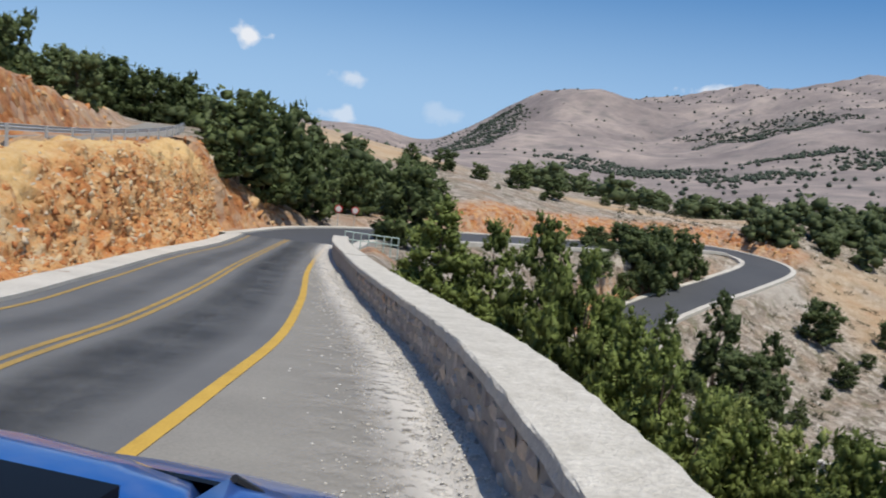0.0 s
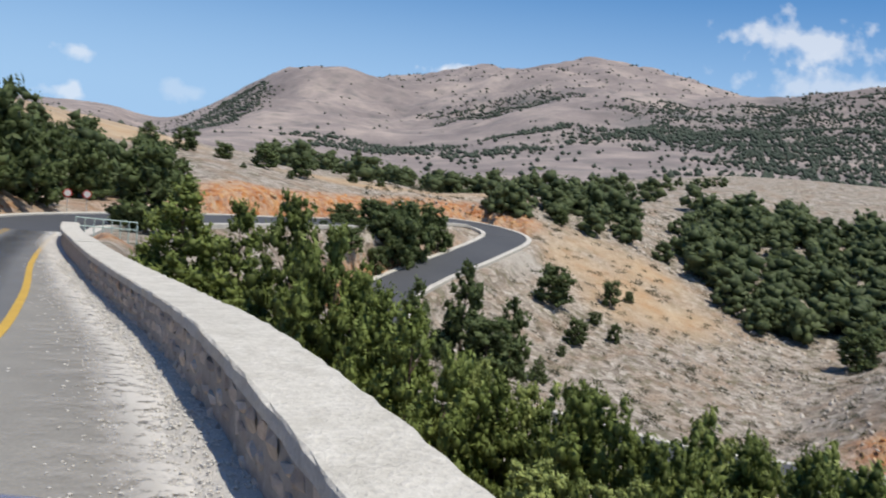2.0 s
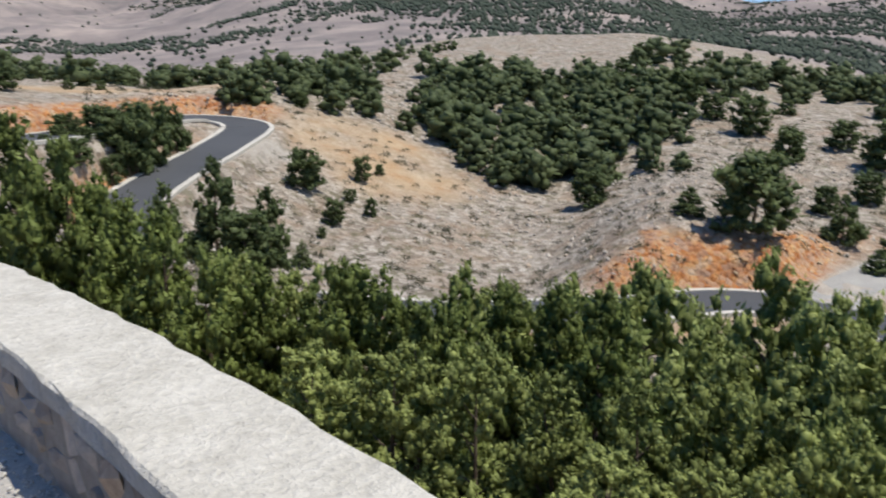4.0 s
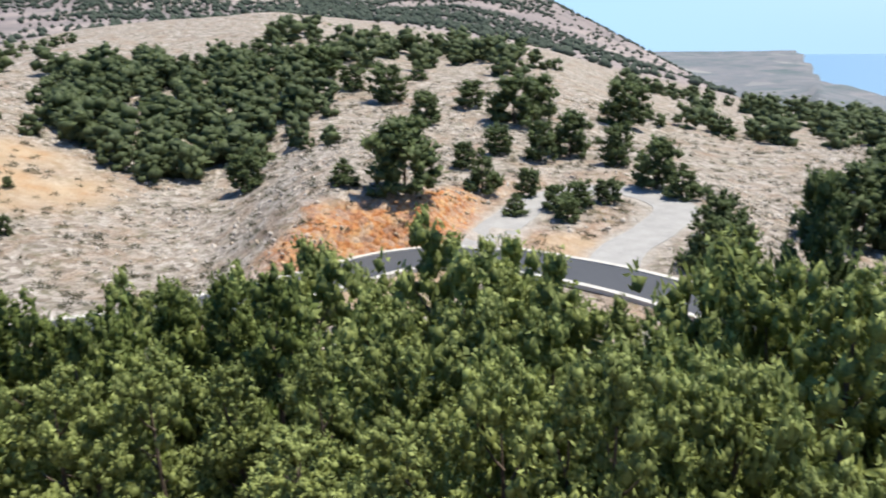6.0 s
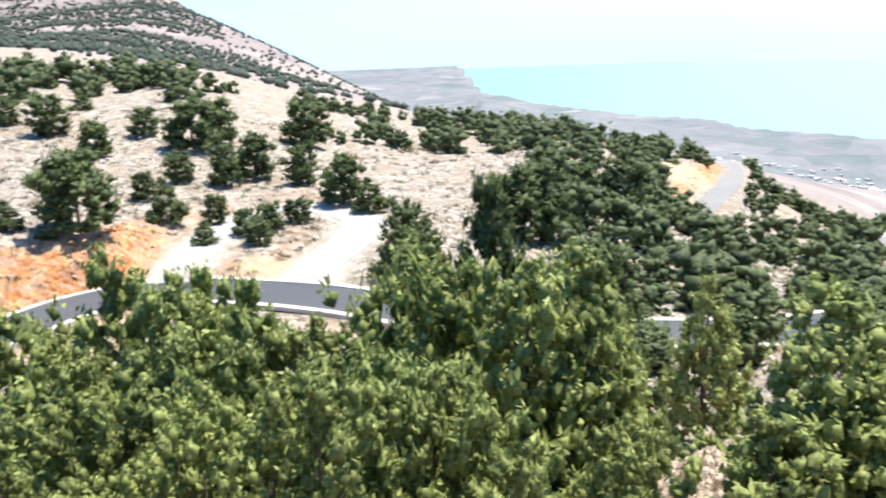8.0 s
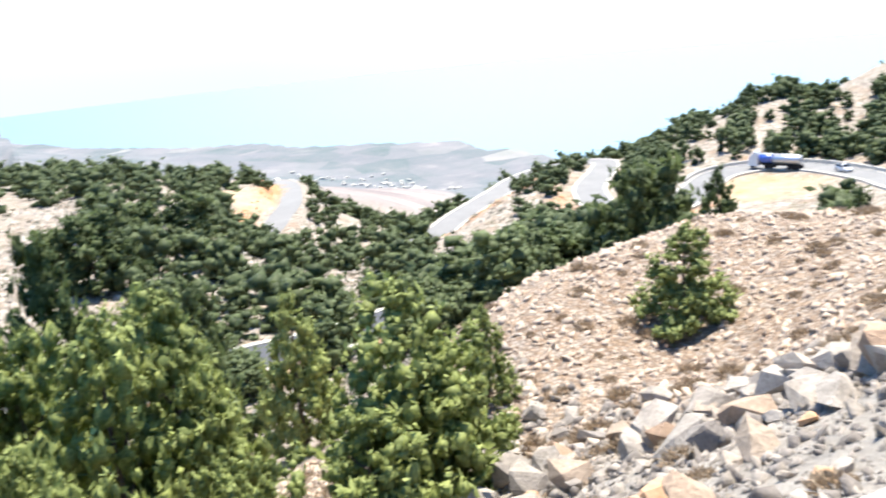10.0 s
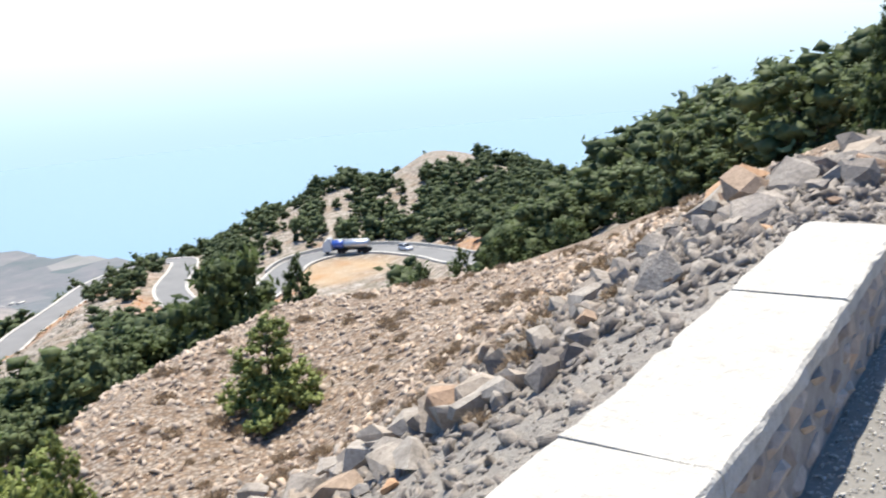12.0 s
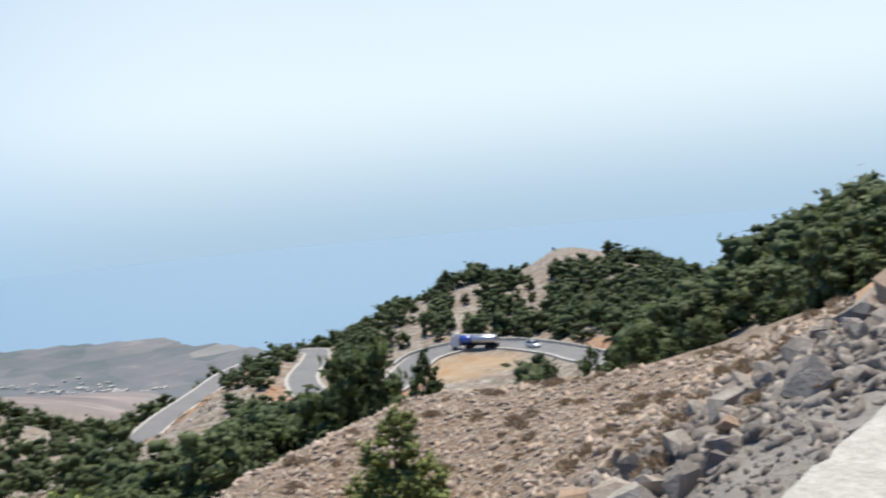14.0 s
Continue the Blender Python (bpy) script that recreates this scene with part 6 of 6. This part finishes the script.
def build_car(label, paint):
    car = thing("car", label, "car")
    stations = [(-1.92, 0.66, 0.36, 0.6, 0.80), (-1.78, 0.78, 0.26, 0.6, 0.93), (-1.2, 0.83, 0.2, 0.62, 0.96), (0.0, 0.845, 0.19, 0.62, 0.94), (0.85, 0.845, 0.19, 0.62, 0.925),
                (1.0, 0.84, 0.19, 0.6, 0.90), (1.35, 0.82, 0.2, 0.57, 0.83), (1.65, 0.77, 0.22, 0.52, 0.73), (1.82, 0.70, 0.26, 0.47, 0.64), (1.9, 0.6, 0.32, 0.44, 0.54)]
    rings = []
    for y, w, z0, zm, zt in stations:
        half = [(w * 0.9, z0), (w, z0 + 0.1), (w * 1.0, zm), (w * 0.975, zt - 0.09), (w * 0.9, zt - 0.02), (w * 0.55, zt + 0.012)]
        rings.append([(x, y, z) for x, z in half] + [(-x, y, z) for x, z in reversed(half)])
    part("body", loft(rings), paint, car, "", True)
    hood = [[(sx * w, y, z + 0.018) for sx, z in ((-1, zt), (-0.5, zt + 0.022), (0, zt + 0.028), (0.5, zt + 0.022), (1, zt))] + [(w, y, zt - 0.02), (-w, y, zt - 0.02)]
            for y, w, zt in ((0.9, 0.70, 0.915), (1.2, 0.69, 0.868), (1.5, 0.66, 0.787), (1.72, 0.61, 0.70), (1.82, 0.54, 0.645))]
    part("hood", loft(hood), paint, car, "", True)
    roof = []
    for y, w, z in ((-1.62, 0.5, 1.30), (-1.45, 0.55, 1.39), (-0.9, 0.575, 1.45), (-0.3, 0.575, 1.46), (0.02, 0.56, 1.44), (0.15, 0.51, 1.41), (0.23, 0.43, 1.38)):
        half = [(0, z), (w * 0.6, z - 0.012), (w * 0.92, z - 0.035), (w, z - 0.075), (w * 0.9, z - 0.085)]
        roof.append([(x, y, zz) for x, zz in half] + [(-x, y, zz) for x, zz in reversed(half[1:])])
    part("roof", loft(roof), paint, car, "", True)
    part("sunroof", loft([[(x, y, z + dz) for x in (-0.44, -0.2, 0.2, 0.44) for dz in (0.0,)] + [(0.44, y, z - 0.05), (-0.44, y, z - 0.05)] for y, z in ((-0.85, 1.45), (-0.4, 1.464), (-0.12, 1.462))]), BLACK_GLASS, car)
    part("windscreen", sheet([(-0.72, 0.93, 0.925), (0.72, 0.93, 0.925), (0.54, 0.2, 1.37), (-0.54, 0.2, 1.37)], 0.01), DARK_GLASS, car)
    part("rear_window", sheet([(0.68, -1.84, 0.95), (-0.68, -1.84, 0.95), (-0.5, -1.6, 1.3), (0.5, -1.6, 1.3)], 0.01), DARK_GLASS, car)
    for s in (-1, 1):
        win = [(s * 0.795, 0.78, 0.93), (s * 0.585, 0.1, 1.35), (s * 0.585, -1.4, 1.34), (s * 0.79, -1.66, 0.95)]
        part("side_window", sheet(win if s > 0 else win[::-1], 0.01), DARK_GLASS, car)
        part("pillar", loft([[(s * (x + dx * k), y + dy * k, z + dz * k) for dx, dy, dz in ((-0.04, -0.035, 0), (0.025, -0.03, -0.02), (0.03, 0.03, -0.02), (-0.03, 0.035, 0.015))]
                             for x, y, z, k in ((0.76, 0.9, 0.925, 0.3), (0.715, 0.68, 1.08, 0.6), (0.64, 0.4, 1.26, 0.8), (0.575, 0.15, 1.375, 1), (0.565, -0.3, 1.40, 1), (0.56, -1.2, 1.385, 1))]), paint, car, "", True)
        part("rear_pillar", rod((s * 0.72, -1.72, 0.94), (s * 0.52, -1.5, 1.34), 0.05, 8), paint, car)
        part("rubber_seal", rod((s * 0.735, 0.86, 0.94), (s * 0.56, 0.19, 1.39), 0.012, 6), BLACK_TRIM, car)
        lamp = loft([[(s * (x + dx), y, z + dz) for dx, dz in ((-0.10, -0.05), (0.08, -0.06), (0.10, 0.03), (-0.06, 0.05))] for x, y, z in ((0.62, 1.55, 0.715), (0.605, 1.72, 0.655), (0.57, 1.83, 0.6))])
        part("headlight", lamp, LAMP_GLASS, car, "", True)
        part("wiper", rod((s * 0.1, 0.95, 0.945), (s * 0.1 + 0.5, 0.86, 0.985), 0.009, 6), BLACK_TRIM, car)
        for y in (-1.25, 1.22):
            tyre = bmesh.new()
            bmesh.ops.create_cone(tyre, cap_ends=True, segments=28, radius1=0.3, radius2=0.3, depth=0.18)
            bmesh.ops.bevel(tyre, geom=[e for e in tyre.edges if len(e.link_faces) == 2 and e.calc_face_angle(0) > 1], offset=0.03, segments=2, affect="EDGES")
            bmesh.ops.transform(tyre, matrix=pose(s * 0.765, y, 0.3, 0, 90, 0), verts=tyre.verts)
            wheel = part("wheel", tyre, RUBBER, car)
            rim = bmesh.new()
            bmesh.ops.create_cone(rim, cap_ends=True, segments=20, radius1=0.19, radius2=0.17, depth=0.19)
            bmesh.ops.transform(rim, matrix=pose(s * 0.767, y, 0.3, 0, 90, 0), verts=rim.verts)
            part("rim", rim, ALLOY, wheel)
    part("cowl", box((1.4, 0.12, 0.03), (0, 0.93, 0.918), 0.01), BLACK_TRIM, car)
    part("bumper_grille", box((0.7, 0.05, 0.1), (0, 1.88, 0.42), 0.02), BLACK_TRIM, car)
    return car


def ground_pose(x, y, z, turn, pitch=0.0):
    return pose(x, y, z, pitch, 0, turn)


blue_car = build_car("shiny blue hatchback parked on the road shoulder", car_paint("blue_paint", (0.012, 0.075, 0.30)))
blue_car.matrix_basis = ground_pose(-1.06, 1.97, -0.05, -12, -2.7) @ Matrix.Scale(1.06, 4)
white_car = build_car("small white hatchback on the hairpin bend", car_paint("white_car_paint", (0.72, 0.72, 0.72)))
white_car.matrix_basis = ground_pose(134.5, -119.2, -35.72, 83, 0)


def build_truck():
    truck = thing("tanker_truck", "white and blue road tanker with a silver tank on the hairpin", "truck")
    white, blue, silver = car_paint("truck_white", (0.75, 0.75, 0.74)), car_paint("truck_blue", (0.03, 0.09, 0.4)), material("tank_silver", (0.55, 0.56, 0.58), 0.35, 0.7)
    cab = loft([[(x, y, z) for x, z in ((-1.2, 0.5), (1.2, 0.5), (1.22, 1.6), (1.12, top), (-1.12, top), (-1.22, 1.6))] for y, top in ((3.5, 2.95), (5.0, 2.95), (5.45, 2.4), (5.6, 1.5))])
    part("cab", cab, white, truck)
    part("windscreen", sheet([(-1.05, 5.6, 1.75), (1.05, 5.6, 1.75), (1.0, 5.3, 2.6), (-1.0, 5.3, 2.6)], 0.04), DARK_GLASS, truck)
    part("wind_deflector", box((2.1, 1.0, 0.6), (0, 4.2, 3.2), 0.15), white, truck)
    part("chassis", box((0.9, 11.0, 0.3), (0, 0.1, 0.85)), BLACK_TRIM, truck)

    def tank(y0, y1, name, mat):
        rings = []
        for y, k in ((y0, 0.86), (y0 + 0.12, 1.0), (y1 - 0.12, 1.0), (y1, 0.86)):
            rings.append([(1.22 * k * math.cos(a), y, 2.05 + 0.98 * k * math.sin(a)) for a in np.linspace(0, 2 * math.pi, 22)[:-1]])
        part(name, loft(rings), mat, truck, "", True)

    tank(0.6, 3.3, "front_tank", blue)
    tank(-5.4, 0.5, "rear_tank", silver)
    part("catwalk", box((0.7, 8.0, 0.14), (0, -1.0, 3.08)), white, truck)
    for y in (4.6, 1.6, 0.6, -3.2, -4.3, -5.0):
        for s in (-1, 1):
            bm = bmesh.new()
            bmesh.ops.create_cone(bm, cap_ends=True, segments=20, radius1=0.5, radius2=0.5, depth=0.34)
            bmesh.ops.transform(bm, matrix=pose(s * 1.02, y, 0.5, 0, 90, 0), verts=bm.verts)
            part("wheel", bm, RUBBER, truck)
    return truck


tanker = build_truck()
tanker.matrix_basis = pose(148.6, -114.8, -36.65, 0, 0, -58) @ Matrix.Scale(0.95, 4)


def build_guard_rail():
    rail = thing("guard_rail", "galvanised steel guard rail along the upper road", "guard rail")
    line = offset(ROADS[4][0], 1.95)
    line = line[(line[:, 1] > -4) & (line[:, 1] < 70)]
    prof = [(0.0, 0.2), (0.04, 0.24), (0.0, 0.29), (0.0, 0.31), (0.04, 0.36), (0.0, 0.4)]
    rows = [offset(line, -dx, dz + 0.05) for dx, dz in prof]
    n = len(line)
    faces = [(k * n + i, k * n + i + 1, (k + 1) * n + i + 1, (k + 1) * n + i) for k in range(len(prof) - 1) for i in range(n - 1)]
    beam = link("beam", mesh_from("beam", [p for r in rows for p in r], faces, False), GALVANISED, rail)
    beam.modifiers.new("thickness", "SOLIDIFY").thickness = 0.012
    for i in range(0, n, 3):
        x, y, z = line[i]
        part("post", box((0.07, 0.1, 1.0), (x + 0.08, y, z - 0.05)), GALVANISED, rail)


build_guard_rail()


def build_hairpin_wall():
    line = offset(ROADS[5][0], 3.7)
    line = line[10:60]
    wall = thing("roadside_wall", "low pale concrete wall round the outside of the hairpin", "wall")
    prof = [(0.0, -1.5), (0.0, 0.75), (0.45, 0.75), (0.45, -3.0)]
    n = len(line)
    verts = [p for dx, dz in prof for p in offset(line, dx, dz)]
    faces = [(k * n + i, k * n + i + 1, (k + 1) * n + i + 1, (k + 1) * n + i) for k in range(3) for i in range(n - 1)] + [(0, n, 2 * n, 3 * n), (n - 1, 4 * n - 1, 3 * n - 1, 2 * n - 1)]
    link("wall_body", mesh_from("wall_body", verts, faces, False), CONCRETE, wall)


build_hairpin_wall()


def build_sign(x, y, red):
    z = land(x, y)[0][0]
    sign = thing("road_sign", "round red-rimmed white traffic sign on a steel post", "sign", "signs at the bend")
    part("post", rod((0, 0, -0.4), (0, 0, 2.15), 0.03), GALVANISED, sign)
    for radius, off, mat, name in ((0.33, 0.0, red, "rim"), (0.25, -0.012, WHITE_PAINT, "face")):
        bm = bmesh.new()
        bmesh.ops.create_cone(bm, cap_ends=True, segments=28, radius1=radius, radius2=radius, depth=0.02)
        bmesh.ops.transform(bm, matrix=pose(0, -0.045 + off, 1.8, 90, 0, 0), verts=bm.verts)
        part(name, bm, mat, sign)
    sign.matrix_basis = pose(x, y, z, 0, 0, 5)


SIGN_RED = material("sign_red", (0.5, 0.03, 0.03), 0.5)
build_sign(-7.8, 73.0, SIGN_RED)
build_sign(-6.5, 74.2, SIGN_RED)


def build_railing():
    railing = thing("railing", "pale green steel railing at the end of the parapet", "railing")
    green = material("green_rail", (0.42, 0.52, 0.48), 0.5)
    a, b = Vector((-4.3, 44.6, -5.1)), Vector((-1.6, 47.5, -5.6))
    for k in range(8):
        p = a.lerp(b, k / 7)
        part("post", rod((p.x, p.y, p.z - 1.2), (p.x, p.y, p.z + 0.85), 0.03), green, railing)
    for h in (0.42, 0.82):
        part("pipe", rod(a + Vector((0, 0, h)), b + Vector((0, 0, h)), 0.028), green, railing)


build_railing()
